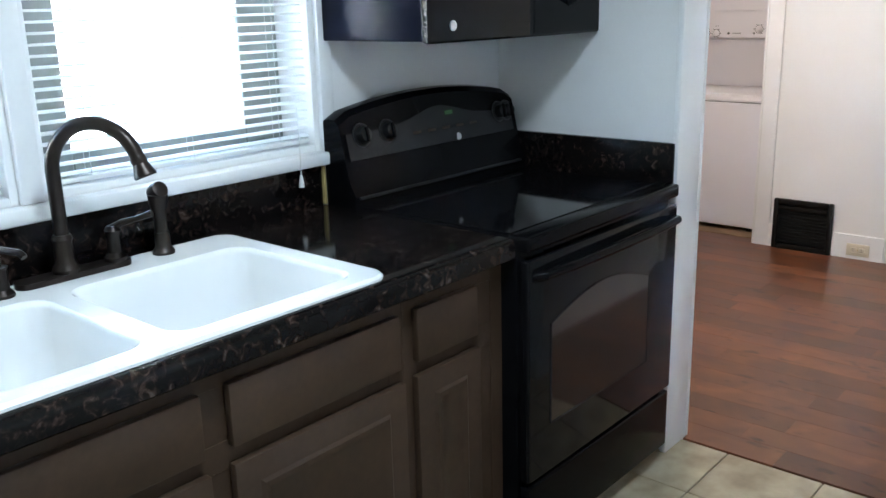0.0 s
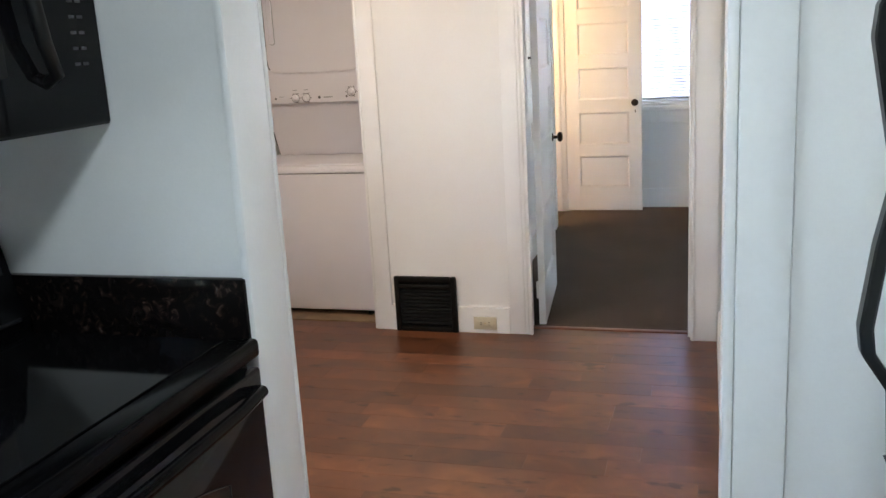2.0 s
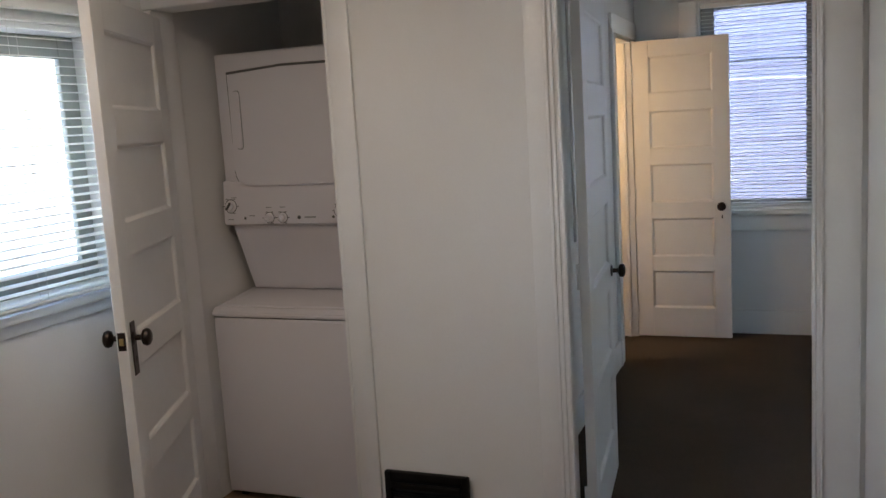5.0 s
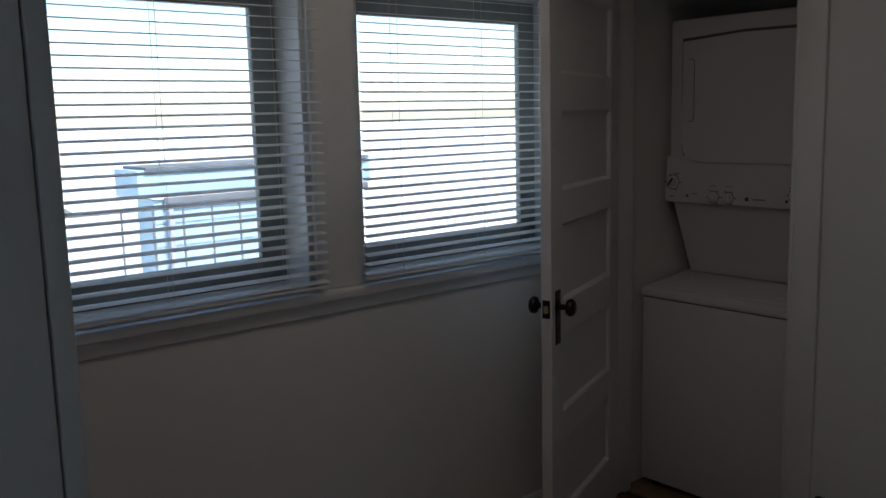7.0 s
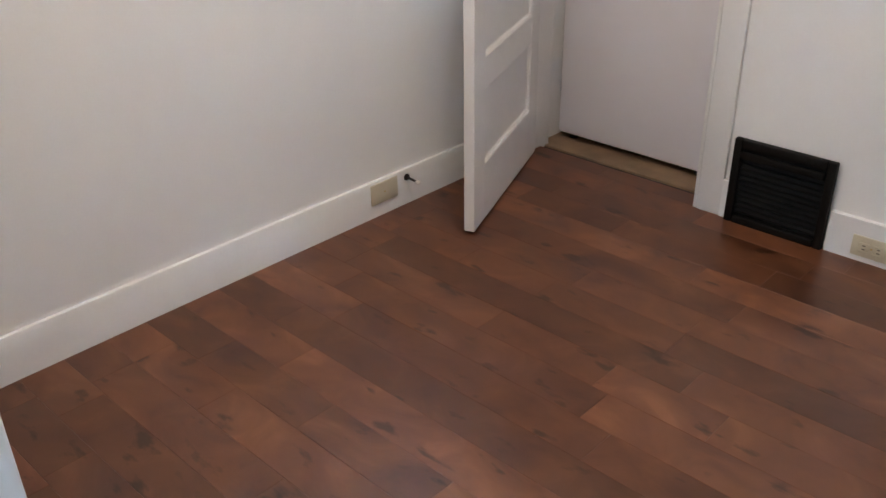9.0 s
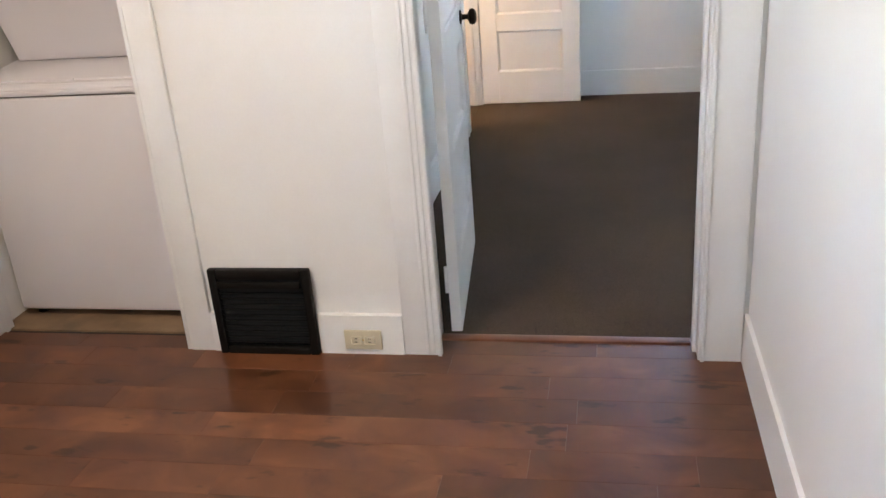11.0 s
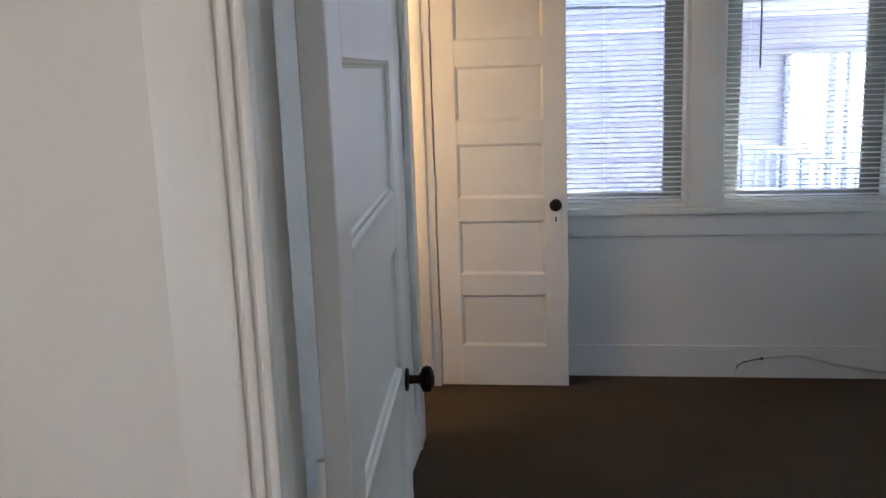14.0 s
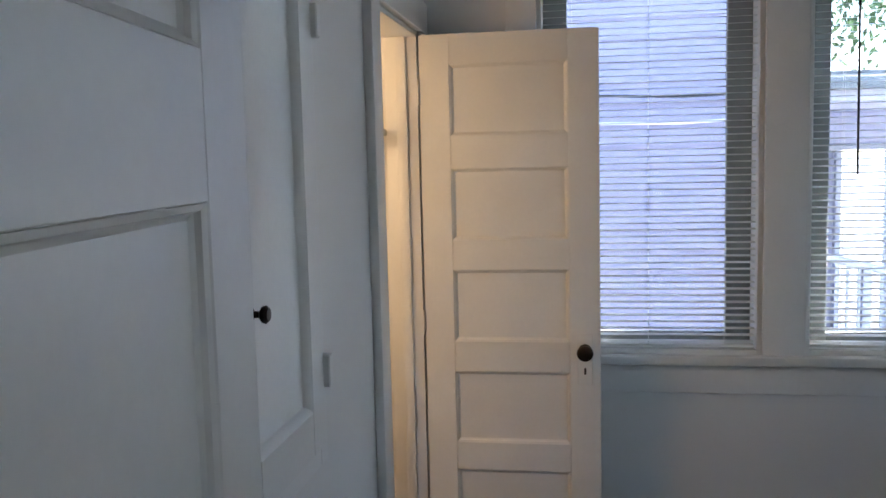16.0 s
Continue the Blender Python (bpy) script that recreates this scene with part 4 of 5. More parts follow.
def microwave():
    x0, x1, y0, y1, z0, z1 = KX + 0.002, -0.782, 1.880, 2.686, 1.364, 1.80
    t = thing("microwave_oven", pose(0, 0, z0), "black over-the-range microwave fixed to the wall above the stove", "microwave")
    # black side; the navy tint in its colour stands for the window's reflection
    part("body", box(bmn(), x0, x1, y0, y1, 0.0, z1 - z0, 0.004), material("microwave_side_reflect_tint", (0.006, 0.0065, 0.012), 0.14, vary=0.05, spec=0.06, rough_vary=0.03), t)
    part("edge_trim", box(bmn(), x1 - 0.001, x1 + 0.003, y0, y0 + 0.003, 0.005, z1 - z0 - 0.005, 0.0008, 1), DULL, t, "thin dull metal corner strip")
    n = 14
    bm = bmn()
    cols = []
    for k in range(n + 1):
        u = k / n
        y = y0 + 0.002 + u * (y1 - y0 - 0.004)
        xx = x1 + 0.018 + 0.016 * math.sin(math.pi * u)
        zb2 = -0.006 + 0.0 * u
        cols.append([bm.verts.new(p) for p in ((x1 + 0.0005, y, zb2 + 0.006), (xx - 0.004, y, zb2), (xx, y, zb2 + 0.006), (xx, y, z1 - z0 - 0.006), (xx - 0.004, y, z1 - z0), (x1 + 0.0005, y, z1 - z0))])
    for p, q in zip(cols, cols[1:]):
        for i in range(6):
            bm.faces.new((p[i], p[(i + 1) % 6], q[(i + 1) % 6], q[i]))
    bm.faces.new(cols[0])
    bm.faces.new(cols[-1])
    d = part("door", bm, BLACK_GLASS, t, "glossy bowed black door")

    def fx_at(y):
        return x1 + 0.018 + 0.016 * math.sin(math.pi * (y - y0) / (y1 - y0))

    bm = bmn()
    ys = [1.97 + 0.43 * k / 8 for k in range(9)]
    lo = [bm.verts.new((fx_at(y) + 0.0012, y, 0.10)) for y in ys]
    hi = [bm.verts.new((fx_at(y) + 0.0012, y, 0.36)) for y in ys]
    lo2 = [bm.verts.new((fx_at(y) - 0.002, y, 0.10)) for y in ys]
    hi2 = [bm.verts.new((fx_at(y) - 0.002, y, 0.36)) for y in ys]
    for k in range(8):
        bm.faces.new((lo[k], lo[k + 1], hi[k + 1], hi[k]))
        bm.faces.new((lo2[k], lo2[k + 1], hi2[k + 1], hi2[k]))
        bm.faces.new((lo[k], lo[k + 1], lo2[k + 1], lo2[k]))
        bm.faces.new((hi[k], hi[k + 1], hi2[k + 1], hi2[k]))
    bm.faces.new((lo[0], hi[0], hi2[0], lo2[0]))
    bm.faces.new((lo[-1], hi[-1], hi2[-1], lo2[-1]))
    part("door_window", bm, material("microwave_window", (0.013, 0.0125, 0.0125), 0.1, spec=0.2, grain=0.3, grain_scale=500), d)
    hp = bmn()
    pts = [(0.0, 2.50, 0.085), (0.03, 2.50, 0.10), (0.036, 2.47, 0.16), (0.036, 2.455, 0.23), (0.036, 2.47, 0.31), (0.03, 2.50, 0.37), (0.0, 2.50, 0.385)]
    tube(hp, [(fx_at(y) + a - 0.004, y, z) for a, y, z in pts], [0.012, 0.013, 0.014, 0.015, 0.014, 0.013, 0.012], 12)
    part("door_handle", hp, BLACK_PLASTIC, d, "bowed black plastic handle")
    part("badge", lathe(bmn(), [(0.0, 0.0), (0.013, 0.0), (0.013, 0.003), (0.0, 0.0045)], Matrix.Translation((fx_at(1.972), 1.972, 0.036)) @ Matrix.Rotation(radians(90), 4, "Y")), STEEL, d, "round metal badge")
    for r in range(7):
        for c in range(2):
            y = 2.592 + 0.026 * c
            part("key_print", box(bmn(), fx_at(y) + 0.0002, fx_at(y) + 0.0014, y, y + 0.016, 0.115 + 0.03 * r, 0.121 + 0.03 * r), APPL_DIM, d)
    bm = bmn()
    for k in range(10):
        box(bm, x0 + 0.1, x0 + 0.22, y0 + 0.09 + 0.02 * k, y0 + 0.1 + 0.02 * k, -0.0025, 0.001)
    part("underside_grille", bm, CONTROL, t)
    return t


microwave()


def fridge():
    x0, x1, y0, y1 = 0.734, 1.29, 1.60, 2.36
    t = thing("refrigerator", pose(0, 0, 0), "white top-freezer refrigerator with bowed black handles", "refrigerator")
    part("body", box(bmn(), x0, x1, y0, y1, 0.02, 1.68, 0.006), FRIDGE, t)
    lo = part("fridge_door", box(bmn(), x0 - 0.055, x0 - 0.004, y0, y1, 0.08, 1.278, 0.012, 3), FRIDGE, t)
    hi = part("freezer_door", box(bmn(), x0 - 0.055, x0 - 0.004, y0, y1, 1.293, 1.68, 0.012, 3), FRIDGE, t)
    hx, y = x0 - 0.055, y1 - 0.055

    def bow(parent, zs, label):
        bm = bmn()
        pts = [(hx - 0.004, zs[0]), (hx - 0.010, zs[1]), (hx - 0.046, zs[2]), (hx - 0.050, zs[3]), (hx - 0.036, zs[4]), (hx - 0.022, zs[5])]
        rings = []
        for a, z in pts:
            rings.append([bm.verts.new(p) for p in ((a - 0.009, y - 0.016, z), (a - 0.009, y + 0.016, z), (a + 0.009, y + 0.016, z), (a + 0.009, y - 0.016, z))])
        for p, q in zip(rings, rings[1:]):
            for i in range(4):
                bm.faces.new((p[i], p[(i + 1) % 4], q[(i + 1) % 4], q[i]))
        bm.faces.new(rings[0])
        bm.faces.new(rings[-1])
        box(bm, hx - 0.024, hx + 0.001, y - 0.016, y + 0.016, min(zs[5], zs[5] - 0.012 * (1 if zs[5] > zs[0] else -1)), max(zs[5], zs[5] - 0.012 * (1 if zs[5] > zs[0] else -1)), 0.002, 1)
        bmesh.ops.bevel(bm, geom=[e for e in bm.edges], offset=0.003, segments=1, affect="EDGES")
        part("handle", bm, BLACK_PLASTIC, parent, label)

    bow(lo, (0.90, 1.0, 1.055, 1.09, 1.2, 1.27), "long bowed black handle")
    bow(hi, (1.62, 1.54, 1.50, 1.46, 1.38, 1.302), "short bowed black handle")
    part("kick_grille", box(bmn(), x0 - 0.03, x0 - 0.001, y0 + 0.01, y1 - 0.01, -0.006, 0.075, 0.004), BLACK_PLASTIC, t)
    for a in (x0 + 0.06, x1 - 0.06):
        for b in (y0 + 0.06, y1 - 0.06):
            part("foot", cyl(bmn(), (a, b, -0.008), (a, b, 0.025), 0.02, n=10), BLACK_PLASTIC, t)
    return t


fridge()


# ---- laundry room ----
def washer_dryer():
    x0, x1, yf, yb = -2.045, -1.358, 5.60, 6.32
    xm = (x0 + x1) / 2
    t = thing("stacked_washer_dryer", pose(0, 0, 0), "white stacked washer and dryer standing in the closet", "washer dryer")
    w = part("washer_body", box(bmn(), x0, x1, yf, yb, 0.022, 0.812, 0.010, 3), APPLIANCE, t)
    for a in (x0 + 0.05, x1 - 0.05):
        for b in (yf + 0.05, yb - 0.05):
            part("foot", cyl(bmn(), (a, b, -0.006), (a, b, 0.04), 0.02, n=10), RUBBER, w)
    bm = bmn()
    prof = [(yf - 0.004, 0.816), (yf - 0.004, 0.835), (yf + 0.012, 0.852), (yf + 0.33, 0.882), (yb, 0.886), (yb, 0.816)]
    extrude_profile(bm, prof, lambda a, b, k: ((x0 - 0.004, x1 + 0.004)[k], a, b))
    bmesh.ops.bevel(bm, geom=bm.edges[:], offset=0.005, segments=2, affect="EDGES")
    deck = part("washer_top", bm, APPLIANCE, t)
    part("top_seam", box(bmn(), x0 + 0.004, x1 - 0.004, yf + 0.003, yb - 0.02, 0.8125, 0.8155), APPL_SEAM_SHADE, t, "dark seam under the lid")
    bm = bmn()
    box(bm, x0 + 0.045, x1 - 0.045, yf + 0.045, yf + 0.29, -0.006, 0.006, 0.004)
    bm.transform(Matrix.Translation((0, 0, 0.867)) @ Matrix.Translation((0, yf + 0.165, 0)) @ Matrix.Rotation(math.atan2(0.03, 0.318), 4, "X") @ Matrix.Translation((0, -yf - 0.165, 0)))
    lid = part("washer_lid", bm, APPLIANCE, deck)
    part("lid_grip", box(bmn(), xm - 0.055, xm + 0.055, yf + 0.035, yf + 0.047, 0.852, 0.862, 0.002, 1), APPLIANCE, t, "shallow finger grip")
    # sloped bridge between washer and dryer
    bm = bmn()
    prof = [(yf + 0.30, 0.885), (yf + 0.172, 1.192), (yf + 0.19, 1.20), (yb - 0.05, 1.20), (yb - 0.05, 0.885)]
    extrude_profile(bm, prof, lambda a, b, k: ((x0 + 0.03, x1 - 0.03)[k], a, b))
    part("bridge_panel", bm, APPLIANCE, t)
    # brackets coloured dark grey to carry the shade beside the bridge
    for sx in (x0 + 0.006, x1 - 0.030):
        bm = bmn()
        extrude_profile(bm, [(yf + 0.335, 0.885), (yf + 0.20, 1.195), (yb - 0.04, 1.195), (yb - 0.04, 0.885)], lambda a, b, k: (sx + 0.024 * k, a, b))
        part("side_bracket", bm, APPL_SEAM_SHADE, t, "grey shaded side bracket")
    yd = yf + 0.165
    part("dryer_body", box(bmn(), x0 + 0.004, x1 - 0.004, yd + 0.006, yb - 0.03, 1.196, 1.935, 0.012, 3), APPLIANCE, t)
    bm = bmn()
    prof = [(yd + 0.02, 1.190), (yd - 0.014, 1.198), (yd - 0.018, 1.215), (yd - 0.004, 1.385), (yd + 0.02, 1.39)]
    extrude_profile(bm, prof, lambda a, b, k: ((x0 + 0.002, x1 - 0.002)[k], a, b))
    cp = part("control_panel", bm, APPLIANCE, t)
    fm = Matrix.Translation((0, yd - 0.0125, 1.27)) @ Matrix.Rotation(radians(90) - 0.082, 4, "X")
    for x, z, r in ((-2.008, 0.008, 0.024), (-1.812, -0.045, 0.019), (-1.746, -0.045, 0.019), (-1.47, -0.02, 0.02)):
        kn = part("knob", lathe(bmn(), [(0.0, 0.0), (r * 1.15, 0.0), (r * 1.15, 0.004), (r * 0.8, 0.007), (r * 0.75, 0.018), (0.0, 0.02)], fm @ Matrix.Translation((x, z, 0.0))), APPLIANCE, cp)
        # flat dark ring painted in as the knob's shadow
        part("ring", lathe(bmn(), [(r * 1.16, 0.0), (r * 1.3, 0.0), (r * 1.3, 0.0015), (r * 1.16, 0.0015), (r * 1.16, 0.0)], fm @ Matrix.Translation((x, z, 0.0))), APPL_SEAM_SHADE, kn, "dark shadow ring")
        bm = bmn()
        box(bm, -0.004, 0.004, -r * 0.8, r * 0.8, 0.018, 0.027, 0.0015, 1)
        bm.transform(fm @ Matrix.Translation((x, z, 0)) @ Matrix.Rotation(radians(random.choice((20, -35, 50))), 4, "Z"))
        part("grip", bm, APPL_SEAM_SHADE if r > 0.022 else APPLIANCE, kn)
        for q in range(0, 300, 60):
            a = radians(q - 60)
            bm = bmn()
            box(bm, r * 1.5 * math.cos(a) - 0.006, r * 1.5 * math.cos(a) + 0.006, r * 1.5 * math.sin(a) - 0.0015, r * 1.5 * math.sin(a) + 0.0015, 0.0003, 0.0012)
            bm.transform(fm @ Matrix.Translation((x, z, 0)))
            part("dial_print", bm, APPL_SEAM_SHADE, kn)
    for x, wd in ((-1.935, 0.008), (-1.665, 0.012), (-1.50, 0.008)):
        part("signal_dot", lathe(bmn(), [(0.0, 0.0), (wd / 2 + 0.002, 0.0), (wd / 2 + 0.002, 0.002), (0.0, 0.003)], fm @ Matrix.Translation((x, -0.045, 0))), APPL_SEAM_SHADE, cp)
    bm = bmn()
    box(bm, -1.64, -1.585, -0.048, -0.042, 0.0003, 0.0012)
    bm.transform(fm)
    part("name_print", bm, APPL_GREY, cp)
    for x, z in ((-1.99, 0.045), (-1.90, -0.035), (-1.815, 0.0), (-1.745, 0.0), (-2.01, -0.05)):
        bm = bmn()
        box(bm, x - 0.014, x + 0.014, z - 0.0018, z + 0.0018, 0.0003, 0.0012)
        bm.transform(fm)
        part("label_print", bm, APPL_GREY, cp)
    # dryer door, corners rounded below
    def outline(g):
        o = [(x1 - 0.045 + g, 1.845 + g)]
        for k in range(5):
            o.append((x0 + 0.085 - g + 0.01 * (1 - k / 4) - 0.01, 1.838 + g + 0.002 * k))
        o = [(x1 - 0.045 + g, 1.858 + g), (xm, 1.862 + g), (x0 + 0.075 - g, 1.845 + g), (x0 + 0.078 - g, 1.44)]
        for k in range(6):
            a = radians(180 + 90 * k / 5)
            o.append((x0 + 0.135 + (0.058 + g) * math.cos(a), 1.425 + (0.058 + g) * math.sin(a)))
        o += [(xm, 1.364 - g), (x1 - 0.10, 1.366 - g)]
        for k in range(6):
            a = radians(270 + 90 * k / 5)
            o.append((x1 - 0.10 + (0.055 + g) * math.cos(a), 1.421 + (0.055 + g) * math.sin(a)))
        return o
    bm = bmn()
    extrude_profile(bm, outline(0.012), lambda a, b, k: (a, yd + 0.0045 - 0.001 * k, b))
    part("door_seam", bm, APPL_SEAM_SHADE, t, "dark gap round the dryer door")
    bm = bmn()
    extrude_profile(bm, outline(0.0), lambda a, b, k: (a, yd + 0.006 - 0.022 * k, b))
    bmesh.ops.bevel(bm, geom=[e for e in bm.edges if all(v.co.y < yd - 0.01 for v in e.verts)], offset=0.006, segments=2, affect="EDGES")
    dd = part("dryer_door", bm, APPLIANCE, t)
    bm = bmn()
    extrude_profile(bm, superrect(x0 + 0.118, 1.65, 0.014, 0.122, 0.013), lambda a, b, k: (a, yd - 0.0155 - 0.008 * k, b))
    # thin grey plate behind the grip draws the shade round its edge
    gs = bmn()
    extrude_profile(gs, superrect(x0 + 0.118, 1.65, 0.018, 0.126, 0.016), lambda a, b, k: (a, yd - 0.0155 - 0.0015 * k, b))
    part("grip_shade_line", gs, APPL_GREY, dd, "grey shaded line round the grip")
    part("door_grip", bm, APPLIANCE, dd, "raised vertical finger grip")
    return t


washer_dryer()


def floor_vent():
    t = thing("floor_vent", pose(0, 0, 0), "black louvred wall register standing at the floor", "vent")
    x0, x1, z1 = -1.153, -0.815, 0.298
    yw = A0 - 0.002
    part("backing", box(bmn(), x0 + 0.01, x1 - 0.01, yw - 0.010, yw, 0.004, z1 - 0.006), SLOT, t)
    bm = bmn()
    for a, b, c, d in ((x0, x0 + 0.028, -0.004, z1), (x1 - 0.028, x1, -0.004, z1), (x0 + 0.0285, x1 - 0.0285, z1 - 0.034, z1), (x0 + 0.0285, x1 - 0.0285, -0.004, 0.026)):
        box(bm, a, b, yw - 0.034, yw - 0.008, c, d, 0.006, 2)
    part("frame", bm, VENT, t)
    part("top_lip", box(bmn(), x0 + 0.03, x1 - 0.03, yw - 0.044, yw - 0.03, z1 - 0.062, z1 - 0.038, 0.005), VENT, t)
    n = 11
    for k in range(n):
        bm = bmn()
        box(bm, x0 + 0.0275, x1 - 0.0275, -0.010, 0.010, -0.0012, 0.0012, 0.0008, 1)
        bm.transform(Matrix.Translation((0, yw - 0.019, 0.036 + 0.0195 * k)) @ Matrix.Rotation(radians(-38), 4, "X"))
        part("louvre", bm, VENT, t)


floor_vent()


def base_outlet(name, m, w, h, label, duplex):
    """A plate in the x-z plane of m that faces -y."""
    t = thing(name, m, label, "outlet")
    part("plate", box(bmn(), -w / 2, w / 2, -0.006, -0.0005, -h / 2, h / 2, 0.0025, 2), OUTLET, t)
    if duplex:
        for sx in (-0.022, 0.022):
            p = part("socket", box(bmn(), sx - 0.017, sx + 0.017, -0.009, -0.0055, -0.014, 0.014, 0.004, 2), OUTLET, t)
            for dz in (-0.006, 0.006):
                part("slot", box(bmn(), sx - 0.005, sx + 0.005, -0.0096, -0.0085, dz - 0.0012, dz + 0.0012), SLOT, p)
    part("screw", lathe(bmn(), [(0.0, 0.0), (0.0035, 0.0), (0.003, 0.0012), (0.0, 0.0015)], Matrix.Translation((0, -0.006, 0)) @ Matrix.Rotation(radians(90), 4, "X")), BRASS, t)


base_outlet("wall_outlet", pose(-0.666, A0 - 0.0225, 0.054), 0.122, 0.068, "almond duplex outlet set sideways in the baseboard", True)
base_outlet("blank_plate", pose(LX + 0.0165, 4.605, 0.088, 0, 0, 90), 0.125, 0.076, "almond blank cover plate on the baseboard", False)


def door_stop():
    t = thing("door_stop", pose(LX + 0.016, 4.717, 0.103, 0, 90, -6), "dark metal door stop with a white rubber tip", "door stop")
    part("base", lathe(bmn(), [(0.0, 0.0), (0.013, 0.0), (0.012, 0.004), (0.006, 0.007), (0.0, 0.007)]), BRONZE, t)
    part("rod", tube(bmn(), [(0, 0, 0.005), (0, 0, 0.06)], 0.0045, 10), BRONZE, t)
    part("tip", lathe(bmn(), [(0.0, 0.058), (0.007, 0.058), (0.0075, 0.07), (0.005, 0.075), (0.0, 0.075)]), CORD, t, "white rubber tip")


door_stop()


# ---- bedroom ----
def wall_cabinet():
    """A shallow built-in cabinet whose one door is flush with its frame."""
    y0, y1, z0, z1 = 6.855, 7.325, 1.005, 2.22
    t = thing("wall_cabinet", pose(BX0, 0, 0), "white painted built-in wall cabinet with a small dark knob", "cabinet")
    bm = bmn()
    for a, b, c, d in ((y0 - 0.06, y0 - 0.003, z0 - 0.05, z1 + 0.06), (y1 + 0.003, y1 + 0.05, z0 - 0.05, z1 + 0.06), (y0 - 0.003, y1 + 0.003, z0 - 0.05, z0 - 0.003), (y0 - 0.003, y1 + 0.003, z1 + 0.003, z1 + 0.06)):
        box(bm, 0.0005, 0.016, a, b, c, d, 0.002, 1)
    part("frame", bm, TRIM, t)
    bm = bmn()
    st = 0.085
    for a, b, c, d in ((y0, y0 + st, z0, z1), (y1 - st, y1, z0, z1), (y0 + st, y1 - st, z0, z0 + 0.095), (y0 + st, y1 - st, z1 - 0.095, z1)):
        box(bm, 0.001, 0.030, a, b, c, d, 0.0025, 1)
    d = part("door", bm, DOOR, t)
    bm = bmn()
    a, b, c, e = y0 + st, y1 - st, z0 + 0.095, z1 - 0.095
    ring = [[bm.verts.new((xx, p, q)) for p, q in ((a + i, c + i), (b - i, c + i), (b - i, e - i), (a + i, e - i))] for i, xx in ((0.0005, 0.028), (0.006, 0.024), (0.012, 0.012), (0.016, 0.010))]
    for p, q in zip(ring, ring[1:]):
        for i in range(4):
            bm.faces.new((p[i], p[(i + 1) % 4], q[(i + 1) % 4], q[i]))
    bm.faces.new(ring[-1])
    part("panel", bm, DOOR, d)
    part("knob", lathe(bmn(), [(0.0, 0.0), (0.011, 0.0), (0.011, 0.002), (0.006, 0.005), (0.0055, 0.014), (0.014, 0.02), (0.0155, 0.026), (0.011, 0.031), (0.0, 0.032)], Matrix.Translation((0.030, 6.925, 1.358)) @ Matrix.Rotation(radians(90), 4, "Y")), BRONZE, d, "small dark round knob")
    for z in (1.165, 1.90):
        part("hinge", box(bmn(), 0.012, 0.044, y1 - 0.006, y1 + 0.022, z - 0.035, z + 0.035, 0.003, 1), TRIM, t, "painted-over butt hinge")


wall_cabinet()


def loose_cable():
    t = thing("loose_cable", pose(0, 0, 0), "loose white cable greyed for its shading, with bare dark ends, along the baseboard", "cable")
    y = BY - 0.03
    pts = []
    for k in range(33):
        u = k / 32
        x = 0.85 + 0.75 * u
        z = 0.105 + 0.018 * math.sin(math.pi * min(1, u * 2.2)) - 0.085 * max(0, u - 0.25) / 0.75
        pts.append((x, y - 0.02 * u, max(0.009, z)))
    part("sheath", tube(bmn(), pts, 0.006, 8), CABLE, t)
    part("tie", tube(bmn(), [(0.845, y, 0.103), (0.865, y, 0.108)], 0.0065, 8), RUBBER, t, "black tape at the cable end")
    part("bare_wire", tube(bmn(), [(0.85, y, 0.105), (0.815, y, 0.100), (0.77, y - 0.005, 0.088), (0.74, y - 0.012, 0.075), (0.732, y - 0.016, 0.055)], 0.0028, 6), RUBBER, t, "thin dark bent wire")
    part("bare_wire", tube(bmn(), [(0.85, y, 0.104), (0.80, y - 0.003, 0.094), (0.765, y - 0.006, 0.092)], 0.0016, 6), RUBBER, t)


loose_cable()

# closet shelf seen through its open door
bm = bmn()
box(bm, -1.598, BX0 - 0.118, 8.42, 8.845, 1.70, 1.72, 0.002, 1)
solid("closet_shelf", bm, TRIM, "painted shelf inside the warmly lit closet", "shelf", "")

# ---- outdoors ----
solid("ground", box(bmn(), -400, 400, -400, 400, -1.2, -1.0), CONCRETE, "pale sunlit paving and ground around the house", "ground")


def siding_wall(parent, mat, p0, p1, z0, z1, pitch=0.12, t=0.06, out=1):
    """Lapped boards between two plan points; each row leans out a little at its foot."""
    d = (Vector((*p1, 0)) - Vector((*p0, 0)))
    ln = d.length
    d.normalize()
    nrm = Vector((d.y, -d.x, 0)) * out
    bm = bmn()
    n = int((z1 - z0) / pitch)
    for k in range(n):
        z = z0 + k * pitch
        prof = [(-t, z), (0.014, z), (0.0, z + pitch), (-t, z + pitch)]
        extrude_profile(bm, prof, lambda a, b, q: Vector((*p0, 0)) + d * (ln * q) + nrm * a + Vector((0, 0, b)))
    return part("siding", bm, mat, parent)


# ground colour raised near white so the laundry windows look out on glare
solid("yard_paving", box(bmn(), -390, LX - 0.25, -300, 390, -1.0, -0.985), material("paving_whitened_for_glare", (0.74, 0.73, 0.71), 0.9, vary=0.08, scale=0.6, grain=0.06, grain_scale=40), "yard ground beside the house, whitened to read as glare", "pavement")

nb = thing("neighbour_house", pose(0, 0, -1.0), "neighbouring house with pale lavender lapped siding", "house")
siding_wall(nb, SIDING_L, (-7.0, 11.6), (1.05, 11.6), 0.0, 6.5, 0.14)
siding_wall(nb, SIDING_L, (1.05, 11.66), (1.05, 14.4), 0.0, 6.5, 0.14)
part("corner_board", box(bmn(), 1.0, 1.12, 11.54, 11.66, 0.0, 6.6, 0.004), WHITE_WOOD_SHADED, nb)
